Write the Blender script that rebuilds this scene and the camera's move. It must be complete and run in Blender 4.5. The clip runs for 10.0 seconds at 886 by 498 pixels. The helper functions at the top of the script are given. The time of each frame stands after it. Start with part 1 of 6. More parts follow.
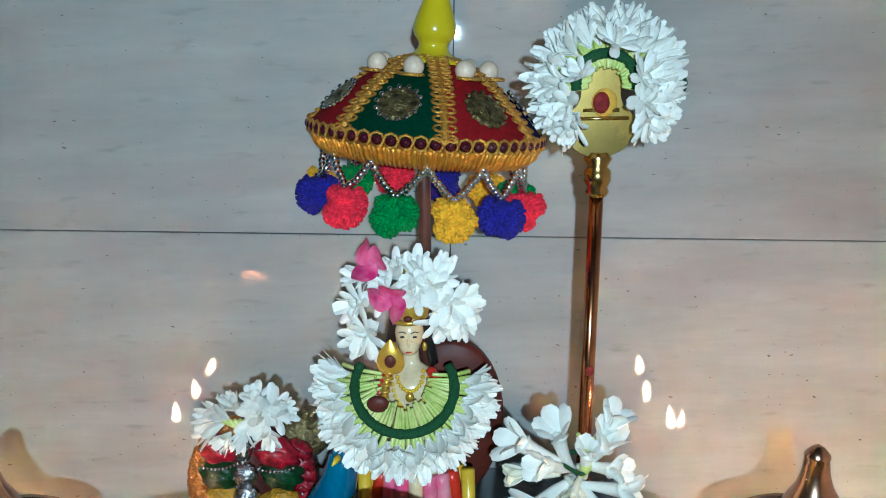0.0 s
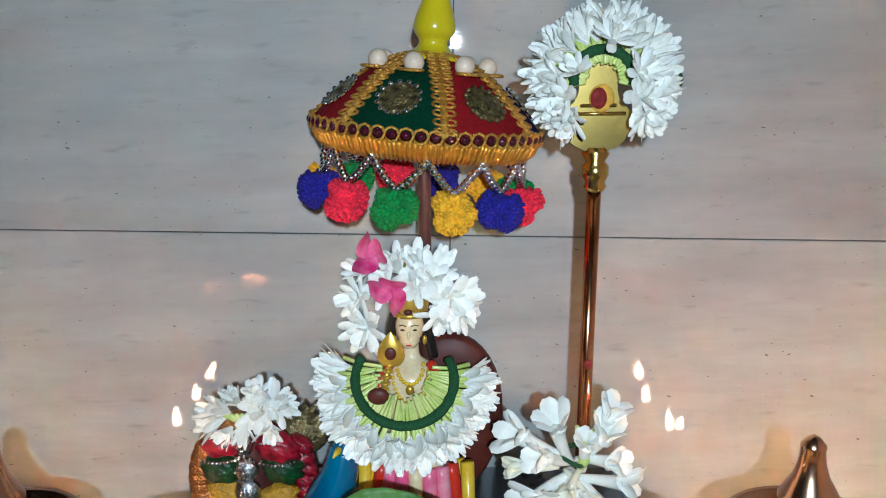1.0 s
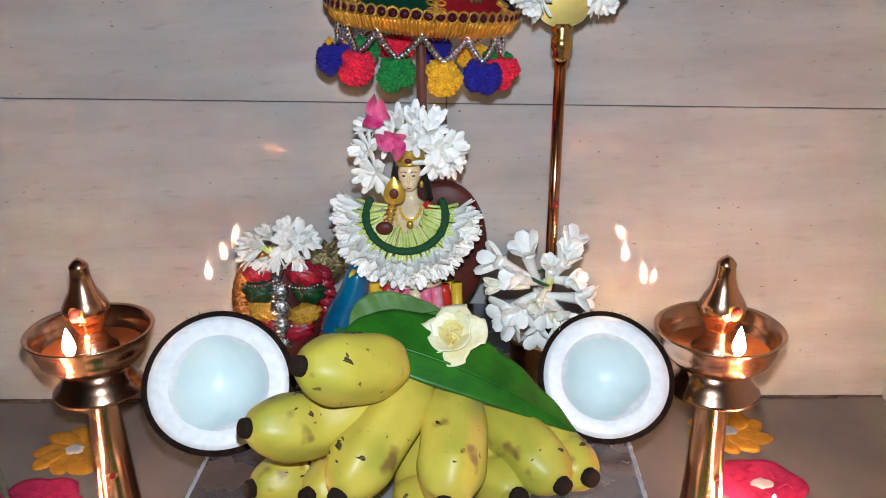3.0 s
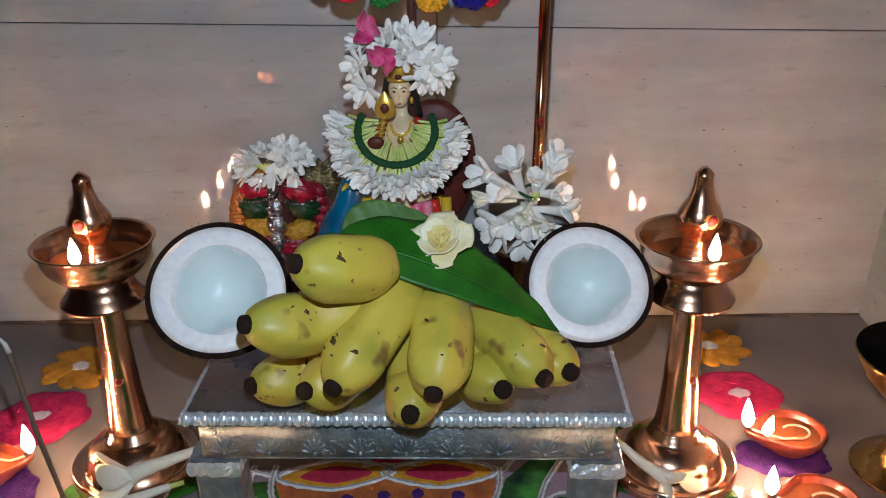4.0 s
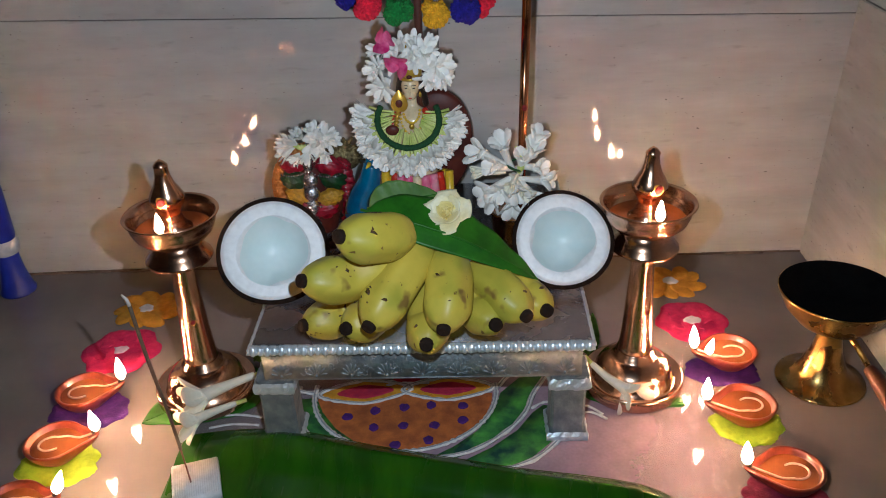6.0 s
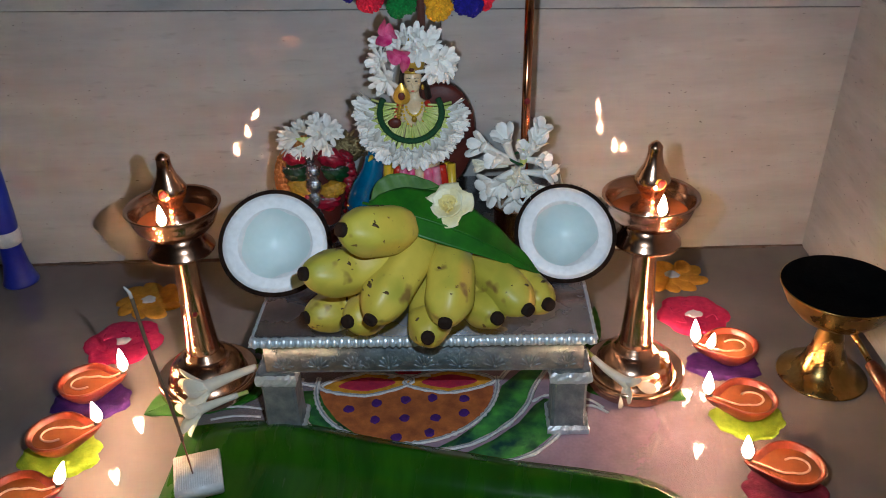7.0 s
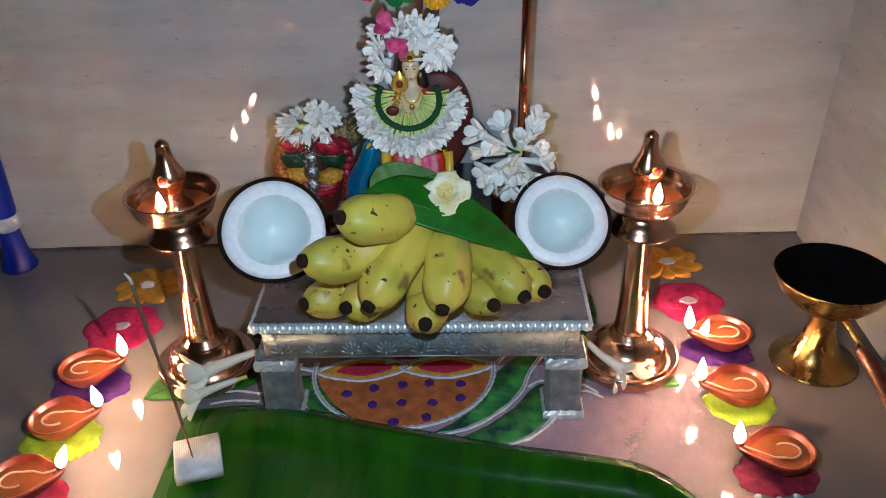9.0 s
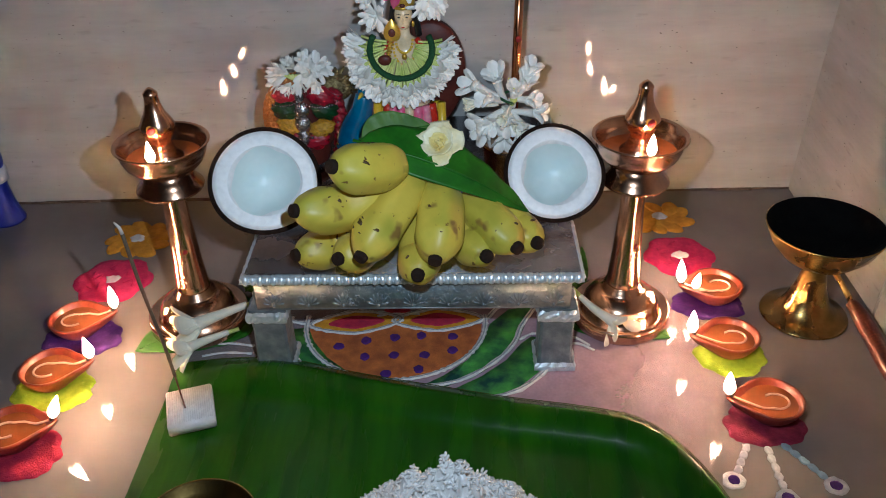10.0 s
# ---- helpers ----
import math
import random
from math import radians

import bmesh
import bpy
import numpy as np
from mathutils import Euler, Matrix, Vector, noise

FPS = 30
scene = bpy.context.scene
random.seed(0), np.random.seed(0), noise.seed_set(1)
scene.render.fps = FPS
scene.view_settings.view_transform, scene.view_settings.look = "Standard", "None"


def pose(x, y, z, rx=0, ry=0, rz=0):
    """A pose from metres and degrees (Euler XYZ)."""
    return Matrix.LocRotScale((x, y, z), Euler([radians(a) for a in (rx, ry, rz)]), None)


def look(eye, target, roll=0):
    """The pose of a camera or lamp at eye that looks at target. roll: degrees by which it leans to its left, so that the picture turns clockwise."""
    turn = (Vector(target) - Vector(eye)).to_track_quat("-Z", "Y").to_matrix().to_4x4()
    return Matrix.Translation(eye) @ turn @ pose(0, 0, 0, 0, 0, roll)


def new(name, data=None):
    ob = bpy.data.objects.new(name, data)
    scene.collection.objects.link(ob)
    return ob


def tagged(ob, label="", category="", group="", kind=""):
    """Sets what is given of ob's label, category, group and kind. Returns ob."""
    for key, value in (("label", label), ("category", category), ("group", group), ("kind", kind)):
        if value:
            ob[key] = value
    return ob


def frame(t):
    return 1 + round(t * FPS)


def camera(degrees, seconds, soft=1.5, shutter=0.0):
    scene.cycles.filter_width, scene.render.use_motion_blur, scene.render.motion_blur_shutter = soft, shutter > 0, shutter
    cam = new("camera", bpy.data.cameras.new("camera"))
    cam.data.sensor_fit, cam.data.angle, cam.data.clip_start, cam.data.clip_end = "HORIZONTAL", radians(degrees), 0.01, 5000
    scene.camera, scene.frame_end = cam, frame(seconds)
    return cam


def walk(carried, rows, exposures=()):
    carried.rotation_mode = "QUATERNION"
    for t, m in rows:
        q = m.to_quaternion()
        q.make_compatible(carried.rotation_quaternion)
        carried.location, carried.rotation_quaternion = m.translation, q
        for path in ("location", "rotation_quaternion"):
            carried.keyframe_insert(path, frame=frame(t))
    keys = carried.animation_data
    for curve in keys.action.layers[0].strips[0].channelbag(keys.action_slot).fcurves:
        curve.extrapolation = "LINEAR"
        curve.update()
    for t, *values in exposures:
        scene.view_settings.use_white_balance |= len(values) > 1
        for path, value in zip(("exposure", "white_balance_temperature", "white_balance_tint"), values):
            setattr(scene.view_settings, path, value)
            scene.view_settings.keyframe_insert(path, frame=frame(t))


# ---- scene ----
cam = camera(55.5, 10.0, 1.0)
PATH = [
    (0, (0.029, -0.355, 0.521), (-0.023, 1.589, 0.052), -0.7),
    (0.5, (0.03, -0.362, 0.516), (-0.029, 1.59, 0.083), -1.0),
    (1, (0.029, -0.364, 0.511), (-0.022, 1.587, 0.071), -0.7),
    (1.5, (0.032, -0.384, 0.512), (-0.03, 1.557, 0.036), -1.0),
    (2, (0.04, -0.427, 0.516), (-0.047, 1.5, -0.009), -1.1),
    (2.5, (0.04, -0.464, 0.523), (-0.04, 1.432, -0.11), -1.0),
    (3, (0.044, -0.493, 0.521), (-0.028, 1.378, -0.18), -0.9),
    (4.3, (0.051, -0.541, 0.505), (-0.008, 1.275, -0.331), -1.2),
    (4.5, (0.049, -0.554, 0.507), (-0.003, 1.26, -0.335), -1.4),
    (5, (0.048, -0.612, 0.556), (-0.01, 1.14, -0.406), -1.9),
    (5.5, (0.051, -0.674, 0.616), (-0.014, 1.068, -0.363), -2.3),
    (7, (0.052, -0.673, 0.619), (-0.02, 1.059, -0.378), -2.1),
    (7.5, (0.05, -0.672, 0.621), (-0.017, 1.044, -0.405), -1.9),
    (8, (0.052, -0.667, 0.617), (-0.011, 1.051, -0.403), -1.7),
    (8.5, (0.052, -0.666, 0.616), (-0.012, 1.049, -0.411), -1.8),
    (9, (0.051, -0.678, 0.626), (-0.012, 1.035, -0.405), -1.8),
    (9.5, (0.051, -0.68, 0.622), (0.001, 1.03, -0.413), -1.5),
    (10, (0.049, -0.68, 0.616), (0.007, 0.984, -0.493), -1.3),
]
walk(cam, [(t, look(eye, target, roll)) for t, eye, target, roll in PATH],
     [(0, -0.06, 5050, -7), (0.6, 0.0, 5350, 0), (1.5, -0.06, 5450, 4), (2.0, -0.14, 5650, 9), (2.5, -0.06, 5800, 11), (3.0, -0.05, 5800, 12),
      (4.3, -0.86, 5650, 14), (5.0, -0.80, 5750, 17), (5.5, -0.78, 5750, 14), (7.0, -0.92, 5550, 9), (7.5, -0.90, 5600, 11), (8.0, -0.92, 5500, 9), (8.6, -0.74, 5350, 9), (9.2, -0.72, 5250, 9), (10, -0.80, 5450, 9)])


# ---- light ----
world = bpy.data.worlds.new("room_dark")
world.use_nodes = True
world.node_tree.nodes["Background"].inputs[0].default_value = (0.55, 0.65, 0.8, 1)
world.node_tree.nodes["Background"].inputs[1].default_value = 0.002
scene.world = world
TORCH_WATTS, FLAME = 15.5, 600.0
lamp_data = bpy.data.lights.new("torch", "SPOT")
lamp_data.energy, lamp_data.color, lamp_data.shadow_soft_size = TORCH_WATTS, (0.9, 0.97, 1.0), 0.004
torch = new("torch", lamp_data)
lamp_data.spot_size, lamp_data.spot_blend = radians(150), 1.0
torch.matrix_basis = look((0.045, -0.480, 0.545), (-0.20, 0.38, 0.24))


# ---- materials ----
def mat(name, col, rough=0.5, metal=0.0, col2=None, scale=60.0, stretch=(1, 1, 1), detail=4.0, bump=0.0, bscale=None,
        fine=0.08, coat=0.0, sub=0.0, spec=0.5, lo=0.35, hi=0.65, per_object=0.0, emit=None, strength=0.0, trans=0.0):
    """A surface with two scales of colour variation and fine relief."""
    m = bpy.data.materials.new(name)
    m.use_nodes = True
    nt = m.node_tree
    nd, ln = nt.nodes, nt.links
    b = nd["Principled BSDF"]
    tc = nd.new("ShaderNodeTexCoord")
    mp = nd.new("ShaderNodeMapping")
    mp.inputs["Scale"].default_value = stretch
    ln.new(tc.outputs["Object"], mp.inputs["Vector"])
    n1 = nd.new("ShaderNodeTexNoise")
    n1.inputs["Scale"].default_value, n1.inputs["Detail"].default_value = scale, detail
    ln.new(mp.outputs["Vector"], n1.inputs["Vector"])
    r1 = nd.new("ShaderNodeMapRange")
    r1.inputs["From Min"].default_value, r1.inputs["From Max"].default_value = lo, hi
    ln.new(n1.outputs["Fac"], r1.inputs["Value"])
    mx = nd.new("ShaderNodeMix")
    mx.data_type = "RGBA"
    mx.inputs["A"].default_value = (*col, 1)
    mx.inputs["B"].default_value = (*(col2 or [c * 0.8 for c in col]), 1)
    ln.new(r1.outputs["Result"], mx.inputs["Factor"])
    n2 = nd.new("ShaderNodeTexNoise")
    n2.inputs["Scale"].default_value, n2.inputs["Detail"].default_value = scale * 7, 3
    ln.new(mp.outputs["Vector"], n2.inputs["Vector"])
    hs = nd.new("ShaderNodeHueSaturation")
    r2 = nd.new("ShaderNodeMapRange")
    r2.inputs["To Min"].default_value, r2.inputs["To Max"].default_value = 1 - fine * 2, 1 + fine * 2
    ln.new(n2.outputs["Fac"], r2.inputs["Value"])
    last = r2.outputs["Result"]
    if per_object:
        oi = nd.new("ShaderNodeObjectInfo")
        r3 = nd.new("ShaderNodeMapRange")
        r3.inputs["To Min"].default_value, r3.inputs["To Max"].default_value = 1 - per_object, 1 + per_object
        ln.new(oi.outputs["Random"], r3.inputs["Value"])
        mm = nd.new("ShaderNodeMath")
        mm.operation = "MULTIPLY"
        ln.new(last, mm.inputs[0])
        ln.new(r3.outputs["Result"], mm.inputs[1])
        last = mm.outputs[0]
    ln.new(last, hs.inputs["Value"])
    ln.new(mx.outputs["Result"], hs.inputs["Color"])
    ln.new(hs.outputs["Color"], b.inputs["Base Color"])
    r4 = nd.new("ShaderNodeMapRange")
    r4.inputs["To Min"].default_value, r4.inputs["To Max"].default_value = rough * 0.75, min(1, rough * 1.25)
    ln.new(n1.outputs["Fac"], r4.inputs["Value"])
    ln.new(r4.outputs["Result"], b.inputs["Roughness"])
    b.inputs["Metallic"].default_value = metal
    b.inputs["Coat Weight"].default_value = coat
    b.inputs["Coat Roughness"].default_value = 0.08
    b.inputs["Specular IOR Level"].default_value = spec
    b.inputs["Transmission Weight"].default_value = trans
    if sub:
        b.inputs["Subsurface Weight"].default_value = sub
        b.inputs["Subsurface Radius"].default_value = (0.006, 0.005, 0.004)
        b.inputs["Subsurface Scale"].default_value = 0.5
    if emit:
        b.inputs["Emission Color"].default_value = (*emit, 1)
        b.inputs["Emission Strength"].default_value = strength
    if bump:
        n3 = nd.new("ShaderNodeTexNoise")
        n3.inputs["Scale"].default_value, n3.inputs["Detail"].default_value = bscale or scale * 5, 3
        ln.new(mp.outputs["Vector"], n3.inputs["Vector"])
        bp = nd.new("ShaderNodeBump")
        bp.inputs["Strength"].default_value, bp.inputs["Distance"].default_value = bump, 0.002
        ln.new(n3.outputs["Fac"], bp.inputs["Height"])
        ln.new(bp.outputs["Normal"], b.inputs["Normal"])
    return m


def specks(m, scale, lo, hi, dark, stretch=(1, 1, 1)):
    """Small dark pits scattered over a surface."""
    nt = m.node_tree
    b = nt.nodes["Principled BSDF"]
    src = b.inputs["Base Color"].links[0].from_socket
    tc = nt.nodes.new("ShaderNodeTexCoord")
    n = nt.nodes.new("ShaderNodeTexNoise")
    n.inputs["Scale"].default_value, n.inputs["Detail"].default_value = scale, 2
    sm = nt.nodes.new("ShaderNodeMapping")
    sm.inputs["Scale"].default_value = stretch
    nt.links.new(tc.outputs["Object"], sm.inputs["Vector"])
    nt.links.new(sm.outputs["Vector"], n.inputs["Vector"])
    r = nt.nodes.new("ShaderNodeMapRange")
    r.inputs["From Min"].default_value, r.inputs["From Max"].default_value = lo, hi
    nt.links.new(n.outputs["Fac"], r.inputs["Value"])
    x = nt.nodes.new("ShaderNodeMix")
    x.data_type = "RGBA"
    nt.links.new(r.outputs["Result"], x.inputs["Factor"])
    nt.links.new(src, x.inputs["A"])
    x.inputs["B"].default_value = (*dark, 1)
    nt.links.new(x.outputs["Result"], b.inputs["Base Color"])
    return m


TILE = mat("glazed_wall_tile", (0.57, 0.59, 0.57), 0.028, 0, (0.45, 0.465, 0.45), 4.5, (1, 1, 7), 8, 0.012, 40, 0.04, spec=0.34, lo=0.3, hi=0.72)
specks(TILE, 6, 0.52, 0.85, (0.46, 0.415, 0.385), (1, 1, 3))
specks(TILE, 26, 0.62, 0.85, (0.36, 0.36, 0.35), (1, 1, 4))
specks(TILE, 110, 0.715, 0.74, (0.19, 0.175, 0.165), (1, 1, 2.4))
specks(TILE, 210, 0.73, 0.75, (0.12, 0.105, 0.095), (1, 1, 2))
FLOOR = mat("polished_floor_tile", (0.265, 0.245, 0.225), 0.05, 0, (0.19, 0.175, 0.16), 5, (1, 1, 1), 8, 0.01, 50, 0.03)
GROUT = mat("dark_grout", (0.16, 0.15, 0.14), 0.9)
MORTAR = mat("crumbly_cement", (0.20, 0.14, 0.10), 0.9, 0, (0.08, 0.055, 0.04), 60, bump=0.6)
# near-black so the unseen plaster, walls and ceiling bounce little light back
PAINT = mat("near_black_room_paint", (0.10, 0.10, 0.10), 0.8, 0, None, 8, bump=0.1)
BRASS = mat("reddish_bell_metal", (0.72, 0.46, 0.31), 0.21, 1, (0.58, 0.34, 0.21), 35, (1, 1, 1), 5, 0.03, 300, 0.05)
GOLD = mat("bright_brass", (0.83, 0.60, 0.20), 0.2, 1, (0.70, 0.45, 0.12), 40, bump=0.04, bscale=300)
DULLGOLD = mat("tarnished_brass", (0.50, 0.33, 0.10), 0.28, 1, (0.32, 0.19, 0.055), 30, bump=0.05, bscale=260)
COPPER = mat("polished_copper", (0.78, 0.36, 0.18), 0.16, 1, (0.55, 0.22, 0.10), 45)
FOIL = mat("crinkled_silver_foil", (0.84, 0.92, 0.96), 0.36, 0.6, (0.70, 0.80, 0.86), 70, bump=0.5, bscale=260)
FOILTOP = mat("smooth_silver_foil", (0.50, 0.54, 0.60), 0.27, 0.9, (0.36, 0.39, 0.45), 30, bump=0.14, bscale=70)
# darker copy of FOIL: the dark surroundings it mirrors are put into the colour
FOILDARK = mat("foil_dark_reflections", (0.30, 0.37, 0.40), 0.34, 0.55, (0.17, 0.22, 0.25), 60, bump=0.8, bscale=150)
SILVER = mat("silver_bead", (0.85, 0.85, 0.86), 0.15, 1)
KUMKUM = mat("red_kumkum", (0.24, 0.008, 0.008), 0.8, 0, (0.13, 0.006, 0.006), 300)
TURMERIC = mat("yellow_turmeric_paste", (0.75, 0.42, 0.05), 0.8, 0, None, 300)
# orange flame glow inside the brass bowls is put into the oil's colour
OIL = mat("lamp_oil", (0.30, 0.10, 0.030), 0.08, 0.3, (0.22, 0.065, 0.018), 20, spec=0.6)
WICK = mat("cotton_wick", (0.66, 0.42, 0.30), 0.7, 0, None, 300)
CHAR = mat("burnt_wick", (0.02, 0.016, 0.014), 0.9)
CLAY = mat("terracotta_clay", (0.22, 0.036, 0.013), 0.34, 0, (0.14, 0.023, 0.009), 60, bump=0.12, bscale=300, per_object=0.1, coat=0.3)
FLAMEM = mat("oil_flame", (1, 0.8, 0.4), 1.0, emit=(1.0, 0.50, 0.25), strength=FLAME)
fnt = FLAMEM.node_tree
ftc, fsx = fnt.nodes.new("ShaderNodeTexCoord"), fnt.nodes.new("ShaderNodeSeparateXYZ")
fmr = fnt.nodes.new("ShaderNodeMapRange")
fmr.interpolation_type = "SMOOTHSTEP"
fmr.inputs["From Min"].default_value, fmr.inputs["From Max"].default_value = 0.001, 0.012
fmr.inputs["To Min"].default_value, fmr.inputs["To Max"].default_value = 1.2, FLAME * 1.15
fnt.links.new(ftc.outputs["Object"], fsx.inputs["Vector"])
fnt.links.new(fsx.outputs["Z"], fmr.inputs["Value"])
fnt.links.new(fmr.outputs["Result"], fnt.nodes["Principled BSDF"].inputs["Emission Strength"])
BANANA = mat("ripe_banana_skin", (0.60, 0.475, 0.06), 0.45, 0, (0.42, 0.38, 0.04), 13, bump=0.06, bscale=120, per_object=0.05, fine=0.05, spec=0.4)
specks(BANANA, 16, 0.55, 0.80, (0.60, 0.38, 0.11))
specks(BANANA, 22, 0.55, 0.80, (0.30, 0.32, 0.035))
specks(BANANA, 48, 0.62, 0.72, (0.22, 0.135, 0.03))
specks(BANANA, 120, 0.70, 0.74, (0.16, 0.09, 0.02))
SPOT = mat("banana_bruise", (0.11, 0.06, 0.014), 0.6, 0, (0.04, 0.022, 0.008), 500)
STUB = mat("dark_banana_tip", (0.020, 0.012, 0.008), 0.9, 0, None, 300, bump=0.4, spec=0.15)
HUSK = mat("coconut_shell", (0.022, 0.012, 0.008), 0.9, 0, (0.01, 0.006, 0.004), 120, bump=0.8, bscale=400, spec=0.1)
FLESH = mat("white_coconut_flesh", (0.93, 0.93, 0.92), 0.4, 0, (0.88, 0.90, 0.90), 25, bump=0.05, bscale=120, sub=0.15)
WATERY = mat("moist_coconut_hollow", (0.82, 0.91, 0.895), 0.36, 0, (0.74, 0.87, 0.86), 25, fine=0.02, sub=0.15, spec=0.5)
BETEL = mat("glossy_betel_leaf", (0.028, 0.150, 0.008), 0.42, 0, (0.014, 0.088, 0.006), 40, bump=0.12, bscale=140, spec=0.28)
PALELEAF = mat("pale_leaf_underside", (0.10, 0.20, 0.045), 0.5, 0, (0.065, 0.15, 0.03), 40, bump=0.12, bscale=140, spec=0.3)
BLEAF = mat("banana_leaf", (0.022, 0.112, 0.002), 0.27, 0, (0.011, 0.066, 0.002), 14, (3, 0.4, 1), bump=0.02, bscale=120, spec=0.36)
BLEAFRIB = mat("pale_leaf_rib", (0.16, 0.30, 0.06), 0.3, 0, None, 60)
DRYLEAF = mat("brownish_leaf_rim", (0.06, 0.08, 0.015), 0.9, 0, (0.04, 0.06, 0.012), 60, spec=0.1)
PETAL = mat("white_petal", (0.92, 0.91, 0.86), 0.5, 0, (0.86, 0.85, 0.77), 60, fine=0.04, per_object=0.05, sub=0.1)
CREAM = mat("cream_petal", (0.88, 0.86, 0.74), 0.5, 0, (0.84, 0.80, 0.60), 50, fine=0.04, sub=0.1)
STEM = mat("pale_green_stem", (0.74, 0.76, 0.28), 0.32, 0, (0.50, 0.62, 0.14), 90, fine=0.1)
THREAD = mat("dark_green_thread", (0.012, 0.075, 0.02), 0.8, 0, None, 500, bump=0.6, bscale=900)
PINKP = mat("magenta_petal", (0.58, 0.02, 0.16), 0.5, 0, (0.80, 0.20, 0.36), 90, sub=0.1)
ROSEC = mat("cream_rose_petal", (0.86, 0.82, 0.58), 0.5, 0, (0.80, 0.70, 0.36), 40, sub=0.15)
YELLOWR = mat("yellow_rangoli_powder", (0.74, 0.36, 0.02), 0.95, 0, (0.58, 0.26, 0.015), 120, bump=0.5, bscale=600)
PINKR = mat("pink_rangoli_powder", (0.66, 0.015, 0.12), 0.95, 0, (0.50, 0.01, 0.10), 120, bump=0.5, bscale=600)
PURPR = mat("violet_rangoli_powder", (0.075, 0.012, 0.20), 0.95, 0, (0.05, 0.01, 0.14), 120, bump=0.5, bscale=600)
LIMER = mat("lime_rangoli_powder", (0.42, 0.62, 0.01), 0.95, 0, (0.30, 0.48, 0.01), 120, bump=0.5, bscale=600)
REDR = mat("red_rangoli_powder", (0.52, 0.02, 0.06), 0.95, 0, (0.36, 0.012, 0.06), 120, bump=0.5, bscale=600)
ORANR = mat("orange_rangoli_powder", (0.58, 0.17, 0.035), 0.95, 0, (0.33, 0.09, 0.025), 60, bump=0.5, bscale=600)
GREENR = mat("green_rangoli_powder", (0.085, 0.36, 0.045), 0.95, 0, (0.003, 0.05, 0.035), 38, (1, 1, 1), bump=0.5, bscale=600)
WHITER = mat("white_rangoli_powder", (0.82, 0.82, 0.80), 0.95, 0, (0.66, 0.66, 0.66), 200, bump=0.4, bscale=600)
GREYR = mat("grey_rangoli_powder", (0.36, 0.39, 0.42), 0.95, 0, (0.28, 0.30, 0.33), 200)
BLUER = mat("pale_blue_rangoli_powder", (0.45, 0.66, 0.74), 0.95, 0, None, 200)
BLUEPL = mat("blue_plastic", (0.006, 0.022, 0.36), 0.32, 0, (0.005, 0.018, 0.28), 30)
SOOT = mat("charred_black", (0.003, 0.003, 0.0035), 0.7, 0, (0.006, 0.006, 0.006), 60, bump=0.5, bscale=200, spec=0.06)
WOOD = mat("dark_red_wood", (0.13, 0.03, 0.015), 0.3, 0, (0.07, 0.015, 0.01), 60, (1, 6, 1), coat=0.4)
INCENSE = mat("incense_paste", (0.10, 0.075, 0.045), 0.9, 0, None, 200)
ASH = mat("grey_ash", (0.55, 0.53, 0.50), 0.95, 0, None, 300)
PLASTIC = mat("white_plastic", (0.78, 0.80, 0.80), 0.4, 0, None, 60)
HOLE = mat("pale_grey_groove", (0.68, 0.70, 0.70), 0.8)
RICE = mat("steamed_rice", (0.92, 0.93, 0.92), 0.34, 0, (0.80, 0.80, 0.78), 200, sub=0.1)
SKIN = mat("cream_glazed_clay", (0.80, 0.66, 0.42), 0.25, 0, (0.74, 0.58, 0.34), 60, coat=0.4)
PINKC = mat("pink_painted_cloth", (0.75, 0.06, 0.22), 0.35, 0, (0.80, 0.35, 0.40), 40, coat=0.3)
REDC = mat("red_paint", (0.60, 0.03, 0.015), 0.3, 0, None, 60, coat=0.3)
YELC = mat("yellow_paint", (0.78, 0.55, 0.03), 0.3, 0, (0.70, 0.42, 0.02), 60, coat=0.3)
PEACOCK = mat("peacock_blue_paint", (0.004, 0.14, 0.27), 0.22, 0, (0.005, 0.085, 0.19), 60, coat=0.5)
MAROON = mat("maroon_brown_paint", (0.115, 0.024, 0.015), 0.5, 0, (0.06, 0.011, 0.008), 40, spec=0.3)
HAIR = mat("black_paint", (0.012, 0.01, 0.01), 0.35)
GOLDP = mat("gold_paint", (0.72, 0.45, 0.06), 0.3, 0.6, None, 80)
FELTG = mat("green_velvet", (0.004, 0.035, 0.016), 0.9, 0, None, 300, bump=0.3, spec=0.08)
FELTR = mat("red_velvet", (0.25, 0.008, 0.012), 0.9, 0, None, 300, bump=0.3, spec=0.08)
FELTB = mat("navy_velvet", (0.010, 0.008, 0.07), 0.9, 0, None, 300, bump=0.3, spec=0.08)
BRAID = mat("gold_braid", (0.75, 0.42, 0.06), 0.35, 0.7, (0.58, 0.26, 0.04), 300, bump=0.7, bscale=900)
ZARI = mat("orange_gold_fringe", (0.86, 0.44, 0.05), 0.32, 0.65, (0.62, 0.26, 0.02), 200, bump=0.5, bscale=700)
GEM = mat("dark_red_gem", (0.055, 0.003, 0.012), 0.12, 0, None, 60)
BEADW = mat("pale_wood_bead", (0.80, 0.62, 0.46), 0.45, 0, None, 100)
YELPL = mat("yellow_plastic", (0.70, 0.55, 0.005), 0.2, 0, None, 30, fine=0.02)
ROD = mat("brown_stick", (0.10, 0.035, 0.025), 0.4, 0, None, 60)
YARN = {"blue": (0.010, 0.006, 0.27), "red": (0.86, 0.012, 0.05), "green": (0.012, 0.23, 0.035), "yellow": (0.88, 0.46, 0.006)}
YARN = {k: mat(k + "_yarn", v, 0.95, 0, [c * 0.6 for c in v], 200) for k, v in YARN.items()}
